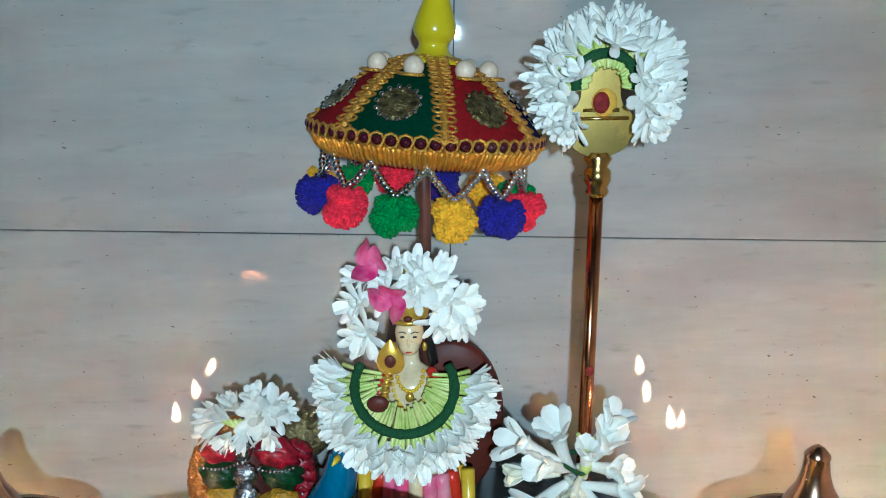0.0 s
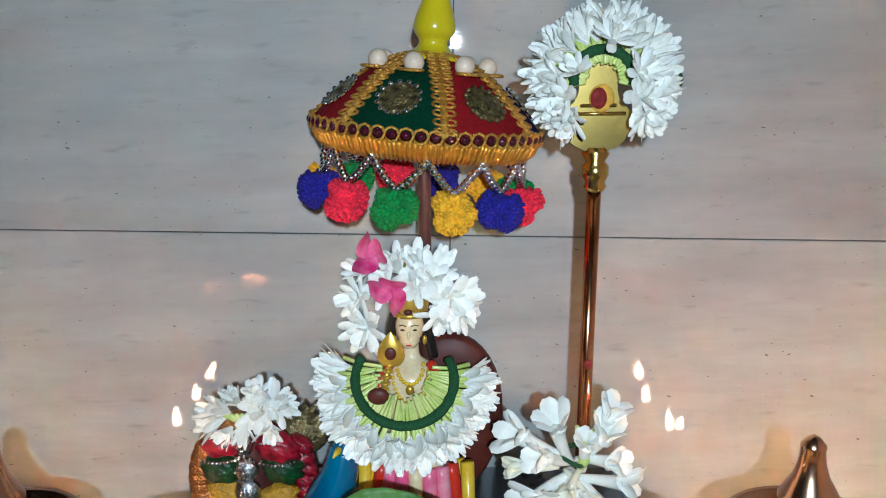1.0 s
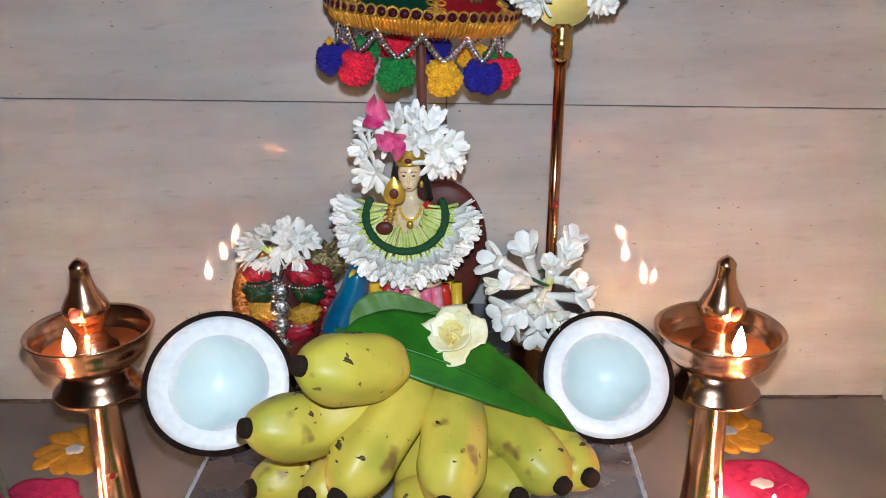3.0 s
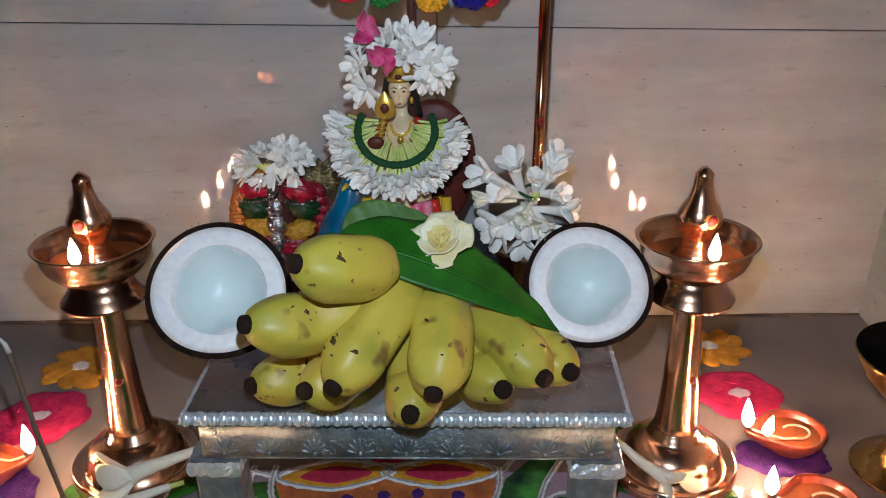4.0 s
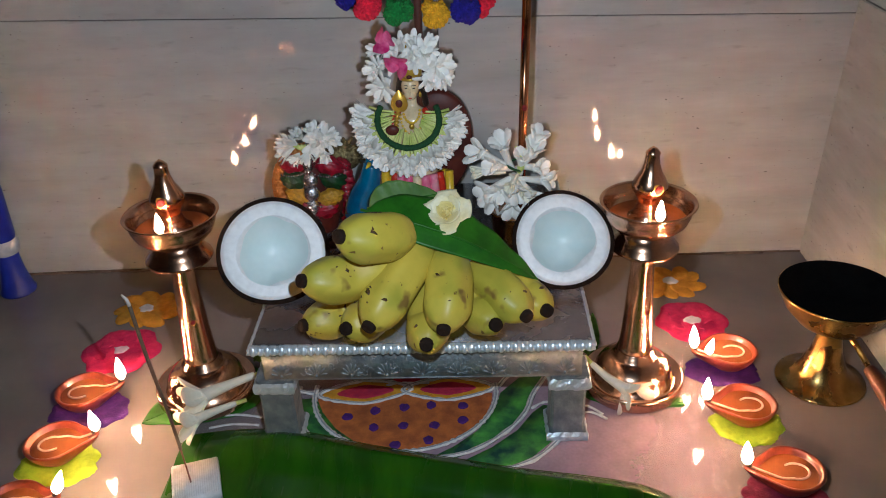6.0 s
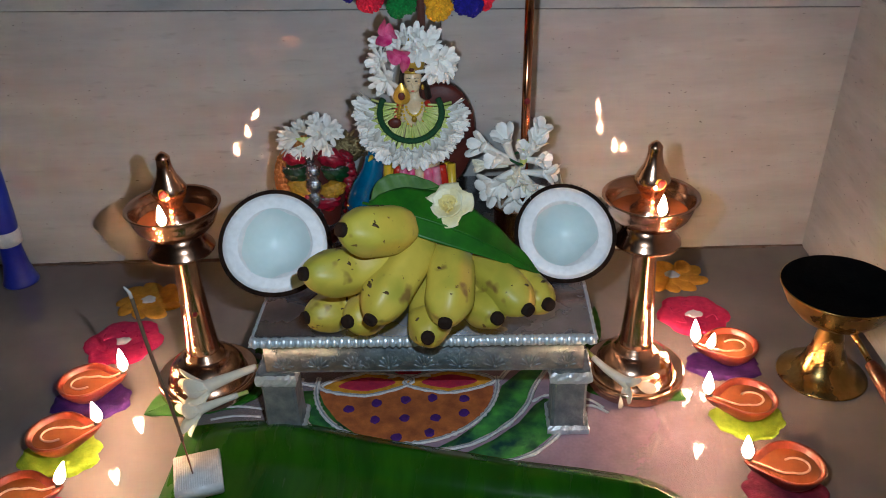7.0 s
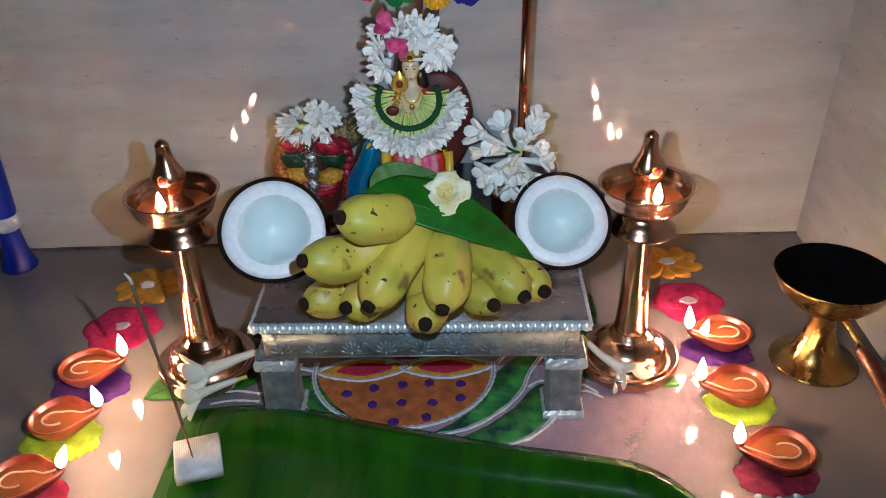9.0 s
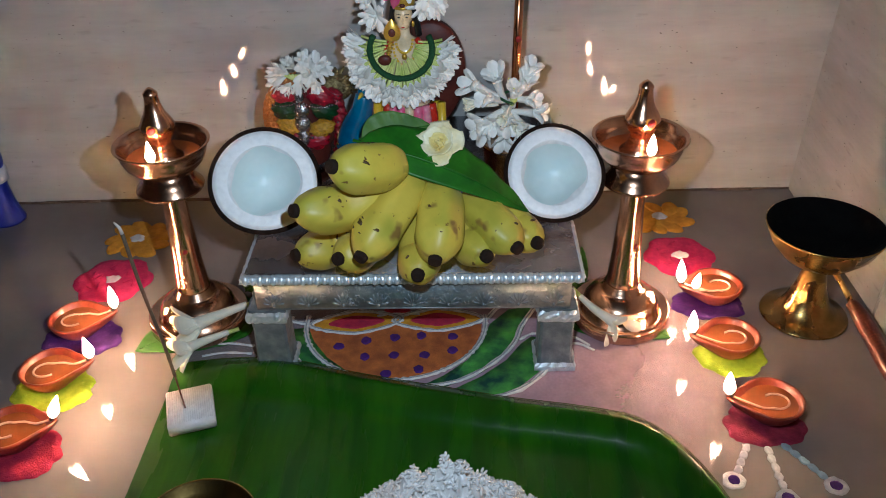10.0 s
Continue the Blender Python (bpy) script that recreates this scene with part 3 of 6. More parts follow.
# ---- coconut halves ----
def coconut(label, c, r, normal, seed):
    rr = random.Random(seed)
    ph = [rr.uniform(0, 6) for _ in range(4)]
    wob = lambda a, q, z: 1 + 0.02 * math.sin(2 * a + ph[0]) + 0.012 * math.sin(3 * a + ph[1])
    wob2 = lambda a, q, z: 1 + 0.05 * math.sin(3 * a + ph[2]) + 0.045 * abs(math.sin(2.5 * a + ph[3])) + 0.05 * math.sin(2 * a) + 0.02 * math.sin(7 * a + ph[1])
    t = thing("coconut_half", label, "coconut", frame_to(c, normal), "broken coconut halves")
    prof = [(r * 0.915, 0.0), (r, 0.0005), (r * 1.01, -0.003)] + [(r * 1.01 * math.cos(a), -1.45 * r * math.sin(a)) for a in np.linspace(0.08, 1.5, 14)] + [(0, -1.46 * r)]
    part("shell", lathe(bmesh.new(), prof, 56, wob=wob), HUSK, t, "dark brown fibrous coconut shell")
    bm = bmesh.new()
    for k in range(110):
        a, z = rr.uniform(0, 6.28), -rr.uniform(0, 0.02)
        q = r * 1.005
        p = Vector((q * math.cos(a), q * math.sin(a), z))
        d = Vector((math.cos(a), math.sin(a), rr.uniform(-0.6, 0.8))) * rr.uniform(0.0010, 0.0026)
        tube(bm, [p, p + d], [0.00028, 0.0001], 3, cap=False)
    part("fibre", bm, HUSK, t)
    bm = lathe(bmesh.new(), [(r * 0.93, -0.0012), (r * 0.92, 0.0012), (r * 0.84, 0.0018), (r * 0.66, 0.0010)], 56, wob=wob)
    part("flesh", bm, FLESH, t, "thick white coconut flesh")
    bm = bmesh.new()
    n = 56
    prev = None
    for lv, (q, z) in enumerate([(0.667, 0.0009), (0.64, -0.0002), (0.60, -0.0022), (0.53, -0.0085), (0.41, -0.0170), (0.22, -0.0245), (0.0, -0.027)]):
        if q == 0:
            c0 = bm.verts.new((0, 0, z))
            for i in range(n):
                bm.faces.new((prev[i], prev[(i + 1) % n], c0))
            break
        mix = min(1, lv / 1.0)
        ring = []
        for i in range(n):
            a = 2 * math.pi * i / n
            k = wob(a, 0, 0) * (1 - mix) + wob2(a, 0, 0) * mix
            ring.append(bm.verts.new((r * q * k * math.cos(a), r * q * k * math.sin(a), z)))
        if prev:
            for i in range(n):
                bm.faces.new((prev[i], prev[(i + 1) % n], ring[(i + 1) % n], ring[i])).material_index = int(lv <= 2)
        prev = ring
    part("hollow", bm, [WATERY, FLESH], t, "moist bluish-white hollow")


coconut("large half coconut with thick white flesh leaning by the bananas", (-0.145, 0.052, 0.211), 0.0545, (0.17, -0.80, 0.56), 3)
coconut("small half coconut with white flesh behind a betel leaf", (0.146, 0.088, 0.197), 0.0515, (-0.10, -0.80, 0.56), 9)


# ---- flames, standing lamps ----
def flame(parent, p, h, w, lean=0.0):
    prof = [(0, 0), (w * 0.55, h * 0.08), (w, h * 0.28), (w * 0.92, h * 0.45), (w * 0.55, h * 0.72), (w * 0.22, h * 0.9), (0, h)]
    bm = lathe(bmesh.new(), [(max(0, v[0]), v[1]) for v in smooth_prof([(a, b, 0) for a, b in prof], 3)], 12)
    for v in bm.verts:
        v.co.x += lean * (v.co.z / h) ** 1.6 * h
    part("flame", bm, FLAMEM, parent, "small bright oil flame", at=Matrix.Translation(p))


def standing_lamp(label, x, y, wick_a, dot_a, stem_dot):
    t = thing("oil_lamp", label, "oil lamp", pose(x, y, 0.0035), "standing brass oil lamps")
    base = [(0, 0.0), (0.053, 0.0), (0.0560, 0.004), (0.0565, 0.012), (0.0560, 0.0170), (0.0540, 0.0175), (0.0490, 0.0115), (0.044, 0.0120), (0.042, 0.026), (0.036, 0.035), (0.026, 0.041), (0.0215, 0.043), (0.0215, 0.046), (0.019, 0.047), (0.019, 0.050), (0.017, 0.051)]
    part("base", lathe(bmesh.new(), base, 56), BRASS, t, "stepped round brass foot")
    part("stem", lathe(bmesh.new(), [(0.0185, 0.0500), (0.0197, 0.0530), (0.0180, 0.0580), (0.0157, 0.0893), (0.0137, 0.1302), (0.0122, 0.1653), (0.0133, 0.1747), (0.0139, 0.1830)], 40), BRASS, t, "tapered brass stem")
    part("saucer", lathe(bmesh.new(), [(0.010, 0.1825), (0.030, 0.1800), (0.0345, 0.1795), (0.0353, 0.1812), (0.0347, 0.1830), (0.030, 0.1880), (0.0265, 0.1950), (0.026, 0.2030), (0.012, 0.2050)], 56), BRASS, t, "flared brass drip saucer")
    bowl = [(0.012, 0.2020), (0.027, 0.2025), (0.0345, 0.2060), (0.0405, 0.2125), (0.0438, 0.2205), (0.0455, 0.2290), (0.0482, 0.2312), (0.0490, 0.2325), (0.0478, 0.2335), (0.0445, 0.2312), (0.0425, 0.2215), (0.0385, 0.2135), (0.0320, 0.2085), (0.022, 0.2060), (0, 0.2055)]
    part("bowl", lathe(bmesh.new(), bowl, 64), BRASS, t, "wide round brass oil bowl")
    part("oil", lathe(bmesh.new(), [(0.0392, 0.2150), (0.02, 0.2151), (0.0, 0.2151)], 40), OIL, t, "oil in the bowl, orange flame glow in its colour")
    fin = [(0.021, 0.2095), (0.020, 0.2160), (0.0135, 0.2190), (0.0145, 0.2220), (0.0115, 0.2240), (0.0125, 0.2270), (0.0105, 0.2300), (0.011, 0.2360), (0.0145, 0.2410), (0.0178, 0.2473), (0.0175, 0.2526), (0.0145, 0.2587), (0.0105, 0.2655), (0.0078, 0.2746), (0.0070, 0.2829), (0.0074, 0.2844), (0.0072, 0.2859), (0.004, 0.2897), (0, 0.2923)]
    part("finial", lathe(bmesh.new(), fin, 40), BRASS, t, "onion-shaped brass finial")

    def dot(r, z, a, s):
        m = frame_to((r * math.cos(a), r * math.sin(a), z), (math.cos(a), math.sin(a), 0.25))
        bm = lathe(bmesh.new(), [(s * 1.16, -0.0008), (s * 1.12, 0.0002), (0, 0.0005)], 14, wob=lambda q, r_, z_: 1 + 0.12 * math.sin(3 * q + 1))
        o = part("turmeric_mark", bm, TURMERIC, t, "yellow turmeric dab", at=m)
        bm = lathe(bmesh.new(), [(s, 0.0), (s * 0.9, 0.0009), (0, 0.0013)], 14, wob=lambda q, r_, z_: 1 + 0.1 * math.sin(2 * q))
        part("kumkum_dot", bm, KUMKUM, o, "red kumkum dot")

    dot(0.0172, 0.252, dot_a, 0.0048)
    dot(0.0150, 0.106, stem_dot, 0.0030)
    wx, wy = 0.034 * math.cos(wick_a), 0.034 * math.sin(wick_a)
    part("wick", tube(bmesh.new(), [(wx * 0.5, wy * 0.5, 0.218), (wx * 0.8, wy * 0.8, 0.220), (wx, wy, 0.227)], [0.0016, 0.0016, 0.0012], 7), WICK, t)
    flame(t, (wx, wy, 0.2255), 0.024, 0.0046, 0.0)
    return t


standing_lamp("tall brass standing oil lamp lit beside the incense", -0.256, 0.092, radians(-91), radians(-92), radians(-72))
standing_lamp("tall brass standing oil lamp lit, tuberose at its foot", 0.232, 0.095, radians(-82), radians(-72), radians(-66))


# ---- clay lamps ----
def diya(label, x, y, turn, lean, seed):
    """Round clay bowl with a pinched spout along its local +x."""
    rr = random.Random(seed)
    t = thing("clay_lamp", label, "clay lamp", pose(x, y, 0.0042, 0, 0, turn), "lit clay lamps")
    n = 40

    def outline(r, k):
        ring = []
        for i in range(n):
            a = 2 * math.pi * i / n
            c = math.cos(a)
            s = 1 + k * 0.52 * max(0, c) ** 9
            w = 1 - k * 0.18 * max(0, c) ** 3 * abs(math.sin(a))
            ring.append((r * s * math.cos(a), r * w * math.sin(a)))
        return ring

    bm = bmesh.new()
    prev = None
    for r, z, k in [(0.016, 0.0, 0), (0.0175, 0.001, 0.1), (0.024, 0.008, 0.45), (0.0285, 0.015, 0.85), (0.0305, 0.021, 1), (0.0308, 0.0225, 1), (0.0295, 0.0232, 1), (0.0275, 0.0222, 0.98), (0.0262, 0.019, 0.9), (0.023, 0.013, 0.6), (0.012, 0.0085, 0.1)]:
        ring = [bm.verts.new((px, py, z + (0.003 * k * max(0, px / r - 0.9) if px > 0 else 0))) for px, py in outline(r, k)]
        if prev:
            for i in range(n):
                bm.faces.new((prev[i], prev[(i + 1) % n], ring[(i + 1) % n], ring[i]))
        else:
            bm.faces.new(list(reversed(ring)))
        prev = ring
    bm.faces.new(prev)
    part("bowl", bm, CLAY, t, "glossy orange-brown clay bowl")
    bm = bmesh.new()
    ring = [bm.verts.new((px, py, 0.0168)) for px, py in outline(0.0250, 0.75)]
    bm.faces.new(ring)
    part("oil", bm, OIL, t, "dark oil")
    pts = [(0.0425, 0, 0.0268), (0.036, 0.001, 0.0238), (0.024, 0.003, 0.0195), (0.012, 0.009, 0.0182)] + [(-0.004 + 0.0125 * math.cos(a), 0.0105 * math.sin(a), 0.018) for a in np.linspace(1.1, 5.4, 14)]
    part("wick", tube(bmesh.new(), smooth_prof(pts, 2), 0.0011, 7), WICK, t, "long twisted cotton wick")
    part("wick_tip", tube(bmesh.new(), [(0.040, 0, 0.0262), (0.0445, 0, 0.0285)], [0.0022, 0.0016], 7), CHAR, t, "burnt wick end")
    flame(t, (0.0445, 0, 0.0278), rr.uniform(0.028, 0.033), 0.0055, lean)
    return t


for (x, y, turn, lean, lab) in ((-0.391, 0.072, 10, 0.0, "violet"), (-0.388, -0.013, 9, -0.05, "lime green"), (-0.392, -0.100, 8, 0.35, "red")):
    diya("lit terracotta oil lamp on %s rangoli powder" % lab, x, y, turn, lean, x * 7 + y)
for (x, y, turn, lean, lab) in ((0.350, 0.128, 188, 0.1, "violet"), (0.342, 0.033, 184, 0.05, "lime green"), (0.356, -0.066, 180, 0.1, "red")):
    t = diya("lit terracotta oil lamp on %s rangoli powder" % lab, x, y, turn, lean, x * 5 + y)
    if lab == "violet":
        part("wick", tube(bmesh.new(), [(0.016, 0.008, 0.0185), (0.026, 0.010, 0.021), (0.031, 0.011, 0.0255)], 0.0012, 7), WICK, t, "second cotton wick")
        flame(t, (0.031, 0.011, 0.0250), 0.022, 0.0046, -0.15)


# ---- powder drawings on the floor ----
def mound(bm, outline_pts, c, h, mi=0, z0=0.0003):
    """A low heap of powder: outline, shoulder, crown."""
    n = len(outline_pts)
    prev = None
    for s, z in ((1.0, z0), (0.97, z0 + h * 0.6), (0.8, z0 + h), (0.4, z0 + h * 0.9)):
        ring = [bm.verts.new((c[0] + (px - c[0]) * s, c[1] + (py - c[1]) * s, z + (random.uniform(-0.0003, 0.0003) if s < 1 else 0))) for px, py in outline_pts]
        if prev:
            for i in range(n):
                bm.faces.new((prev[i], prev[(i + 1) % n], ring[(i + 1) % n], ring[i])).material_index = mi
        prev = ring
    bm.faces.new(prev).material_index = mi
    return bm


def yellow_flower(x, y, r, seed):
    rr = random.Random(seed)
    t = thing("rangoli_flower", "yellow rangoli powder flower with swirled petals on the floor", "rangoli", pose(x, y, 0), "rangoli flowers")
    for k in range(9):
        a = 2 * math.pi * k / 9 + rr.uniform(-0.1, 0.1)
        pts, k_len = [], rr.uniform(0.88, 1.04)
        for q in np.linspace(0, 2 * math.pi, 16, endpoint=False):
            u, v = 0.5 - 0.5 * math.cos(q), 0.50 * math.sin(q)
            rad, sw = r * (0.10 + 0.88 * u) * k_len, a + u * 0.45 + v * 0.88 / (0.40 + u)
            pts.append((rad * math.cos(sw), rad * math.sin(sw) * 0.95))
        c = (sum(p[0] for p in pts) / 16, sum(p[1] for p in pts) / 16)
        part("petal", mound(bmesh.new(), pts, c, rr.uniform(0.003, 0.0045)), YELLOWR, t)
    pts = [(0.010 * math.cos(q) * rr.uniform(0.8, 1.2), 0.009 * math.sin(q) * rr.uniform(0.8, 1.2)) for q in np.linspace(0, 2 * math.pi, 14, endpoint=False)]
    part("centre", mound(bmesh.new(), pts, (0, 0), 0.002, z0=0.003), WHITER, t, "white powder centre")


def pink_flower(x, y, r, seed):
    rr = random.Random(seed)
    t = thing("rangoli_flower", "deep pink rangoli powder flower with a white centre", "rangoli", pose(x, y, 0), "rangoli flowers")
    pts = []
    ph = rr.uniform(0, 6)
    for q in np.linspace(0, 2 * math.pi, 60, endpoint=False):
        k = r * (0.86 + 0.14 * abs(math.sin(3 * q + ph)) + rr.uniform(-0.02, 0.02))
        pts.append((k * math.cos(q), k * math.sin(q)))
    part("petal_disc", mound(bmesh.new(), pts, (0, 0), 0.003), PINKR, t)
    bm = bmesh.new()
    for k in range(6):
        a = ph / 3 + k * math.pi / 3
        arc = [(r * (0.34 + 0.3 * u) * math.cos(a + 0.5 * math.sin(u * 3)), r * (0.34 + 0.3 * u) * math.sin(a + 0.5 * math.sin(u * 3)), 0.0034) for u in np.linspace(0, 1, 6)]
        tube(bm, arc, 0.0011, 5, flat=0.6)
    part("petal_ridge", bm, PINKR, t)
    pts = [(0.011 * math.cos(q) * rr.uniform(0.7, 1.2), 0.009 * math.sin(q) * rr.uniform(0.7, 1.2)) for q in np.linspace(0, 2 * math.pi, 14, endpoint=False)]
    part("centre", mound(bmesh.new(), pts, (0, 0), 0.0018, z0=0.0024), WHITER, t, "white powder centre")


def powder_patch(x, y, rx, ry, material, word, seed):
    rr = random.Random(seed)
    ph = [rr.uniform(0, 6) for _ in range(3)]
    pts = []
    for q in np.linspace(0, 2 * math.pi, 70, endpoint=False):
        k = 0.9 + 0.09 * abs(math.sin(4 * q + ph[0])) + 0.05 * math.sin(3 * q + ph[1]) + rr.uniform(-0.025, 0.025)
        pts.append((x + rx * k * math.cos(q), y + ry * k * math.sin(q)))
    tagged(part("rangoli_patch", mound(bmesh.new(), pts, (x, y), 0.0036), material), "%s rangoli powder patch under a clay lamp" % word, "rangoli", "rangoli patches")


yellow_flower(-0.388, 0.272, 0.052, 1)
yellow_flower(0.324, 0.316, 0.048, 2)
pink_flower(-0.390, 0.178, 0.050, 3)
pink_flower(0.331, 0.222, 0.047, 4)
powder_patch(-0.386, 0.066, 0.047, 0.036, PURPR, "violet", 11)
powder_patch(-0.385, -0.022, 0.045, 0.035, LIMER, "lime green", 12)
powder_patch(-0.385, -0.112, 0.046, 0.036, REDR, "red", 13)
powder_patch(0.342, 0.120, 0.044, 0.034, PURPR, "violet", 14)
powder_patch(0.343, 0.024, 0.040, 0.032, LIMER, "lime green", 15)
powder_patch(0.349, -0.076, 0.042, 0.032, mat("maroon_rangoli_powder", (0.32, 0.02, 0.07), 0.95, 0, (0.20, 0.012, 0.045), 120, bump=0.5, bscale=600), "dark red", 16)


def ribbon(bm, pts, w, z=0.0022, mi=0):
    tube(bm, [(p[0], p[1], z) for p in pts], [w * (1 + 0.22 * math.sin(9 * i + 40 * p[0]) + 0.12 * math.sin(2.3 * i)) for i, p in enumerate(pts)], 6, flat=0.45, mi=mi)


def melon():
    t = thing("rangoli_drawing", "rangoli powder drawing of a cut watermelon with seeds and leaves", "rangoli", pose(0, 0, 0))
    cx = -0.027
    # orange flesh, lower half bounded by an arc
    pts = [(cx + 0.100 * math.cos(q), 0.086 + 0.094 * math.sin(q)) for q in np.linspace(math.pi, 2 * math.pi, 26)]
    pts += [(0.055, 0.084), (0.03, 0.078), (0.0, 0.083), (-0.025, 0.098), (-0.05, 0.082), (-0.08, 0.078), (-0.11, 0.083)]
    part("orange_fill", mound(bmesh.new(), pts, (cx, 0.05), 0.0010), ORANR, t, "orange powder flesh")
    part("green_fill", slab(bmesh.new(), [(-0.150, 0.078), (-0.128, 0.080), (-0.118, 0.055), (-0.10, 0.028), (-0.07, 0.0), (-0.06, -0.018), (-0.10, -0.018), (-0.13, 0.01), (-0.146, 0.04)], 0.0003, 0.0012), GREENR, t, "green powder rind")
    part("green_fill", slab(bmesh.new(), [(0.01, -0.016), (0.03, -0.002), (0.055, 0.022), (0.072, 0.05), (0.082, 0.085), (0.105, 0.112), (0.134, 0.118), (0.122, 0.082), (0.112, 0.052), (0.09, 0.02), (0.06, -0.006), (0.03, -0.02)], 0.0003, 0.0012), GREENR, t, "green powder leaf")
    part("green_fill", slab(bmesh.new(), [(0.04, -0.024), (0.07, -0.004), (0.098, 0.022), (0.116, 0.05), (0.128, 0.062), (0.150, 0.06), (0.149, 0.035), (0.135, 0.006), (0.11, -0.02), (0.08, -0.035), (0.05, -0.034)], 0.0003, 0.0012), GREENR, t, "green powder leaf")
    for c, tilt, rx in (((-0.073, 0.089), 0.10, 0.050), ((0.022, 0.093), 0.03, 0.049)):
        for k, mm, lab in ((1.0, YELLOWR, "yellow powder eye shape"), (0.66, REDR, "red powder eye shape")):
            pts = []
            for q in np.linspace(0, 2 * math.pi, 36, endpoint=False):
                u, v = rx * k * math.cos(q), 0.019 * k * math.sin(q) * (1 - 0.35 * abs(math.cos(q)))
                pts.append((c[0] + u * math.cos(tilt) - v * math.sin(tilt), c[1] + u * math.sin(tilt) + v * math.cos(tilt)))
            part("eye_fill", mound(bmesh.new(), pts, c, 0.0008, z0=0.0012 if k == 1 else 0.0019), mm, t, lab)
        pts = []
        for q in np.linspace(0, 2 * math.pi, 40):
            u, v = rx * 1.06 * math.cos(q), 0.021 * math.sin(q) * (1 - 0.35 * abs(math.cos(q)))
            pts.append((c[0] + u * math.cos(tilt) - v * math.sin(tilt), c[1] + u * math.sin(tilt) + v * math.cos(tilt)))
        bm = bmesh.new()
        ribbon(bm, pts, 0.0030)
        part("white_line", bm, WHITER, t)
        bm = bmesh.new()
        ribbon(bm, pts, 0.0009, 0.0034)
        part("grey_line", bm, GREYR, t, "thin grey powder line")
    pts = [(cx + 0.016 * math.cos(q), 0.112 + 0.011 * math.sin(q)) for q in np.linspace(0, 2 * math.pi, 16, endpoint=False)]
    part("red_fill", mound(bmesh.new(), pts, (cx, 0.112), 0.001), REDR, t, "red powder spot")
    lines = [
        [(cx + 0.104 * math.cos(q), 0.088 + 0.098 * math.sin(q)) for q in np.linspace(math.pi * 0.96, 2.04 * math.pi, 30)],
        [(cx + 0.124 * math.cos(q), 0.088 + 0.122 * math.sin(q)) for q in np.linspace(math.pi * 0.97, 1.62 * math.pi, 22)],
        [(-0.165, 0.105), (-0.150, 0.092), (-0.13, 0.086)],
        [(0.0, -0.022), (0.045, -0.012), (0.085, 0.018), (0.108, 0.05), (0.118, 0.08), (0.138, 0.118)],
        [(0.02, -0.03), (0.06, -0.04), (0.11, -0.026), (0.145, 0.012), (0.158, 0.05)],
        [(0.080, 0.095), (0.09, 0.112), (0.10, 0.122)],
        [(0.115, 0.055), (0.130, 0.066), (0.155, 0.064)],
        [(0.165, 0.045), (0.18, 0.048), (0.196, 0.036)],
        [(0.165, 0.058), (0.178, 0.058), (0.192, 0.044)],
        [(-0.24, 0.045), (-0.215, 0.052), (-0.185, 0.047)],
        [(-0.24, 0.030), (-0.215, 0.036), (-0.185, 0.034)],
        [(-0.05, 0.10), (-0.03, 0.104), (0.0, 0.103)],
    ]
    for k, pts in enumerate(lines):
        bm = bmesh.new()
        ribbon(bm, [(p[0], p[1]) for p in smooth_prof([(a, b, 0) for a, b in pts], 3)], 0.0031 if k < 6 else 0.0019)
        part("white_line", bm, WHITER, t)
        if k < 6:
            bm = bmesh.new()
            ribbon(bm, [(p[0], p[1]) for p in smooth_prof([(a, b, 0) for a, b in pts], 3)], 0.0009, 0.0034)
            part("grey_line", bm, GREYR, t, "thin grey powder line")
    for sx, sy in ((-0.089, 0.046), (-0.059, 0.056), (-0.027, 0.061), (0.003, 0.064), (0.039, 0.062), (-0.058, 0.028), (-0.026, 0.030), (0.008, 0.031), (0.039, 0.038), (-0.033, 0.0), (0.002, 0.007)):
        pts = [(sx + 0.0058 * math.cos(q) * random.uniform(0.8, 1.15), sy + 0.0062 * math.sin(q) * random.uniform(0.8, 1.15)) for q in np.linspace(0, 2 * math.pi, 12, endpoint=False)]
        part("seed", mound(bmesh.new(), pts, (sx, sy), 0.0016, z0=0.0014), PURPR, t)


dust = [(0.34 * math.cos(q), 0.25 * math.sin(q)) for q in np.linspace(0, 2 * math.pi, 48, endpoint=False)]
tagged(part("powder_dust", slab(bmesh.new(), dust, 0.0, 0.0004), MAUVE, smooth=False, at=Matrix.Translation((0.075, 0.03, 0))), "thin mauve powder dust spread on the floor round the drawing", "powder dust", kind="stuff")
melon()


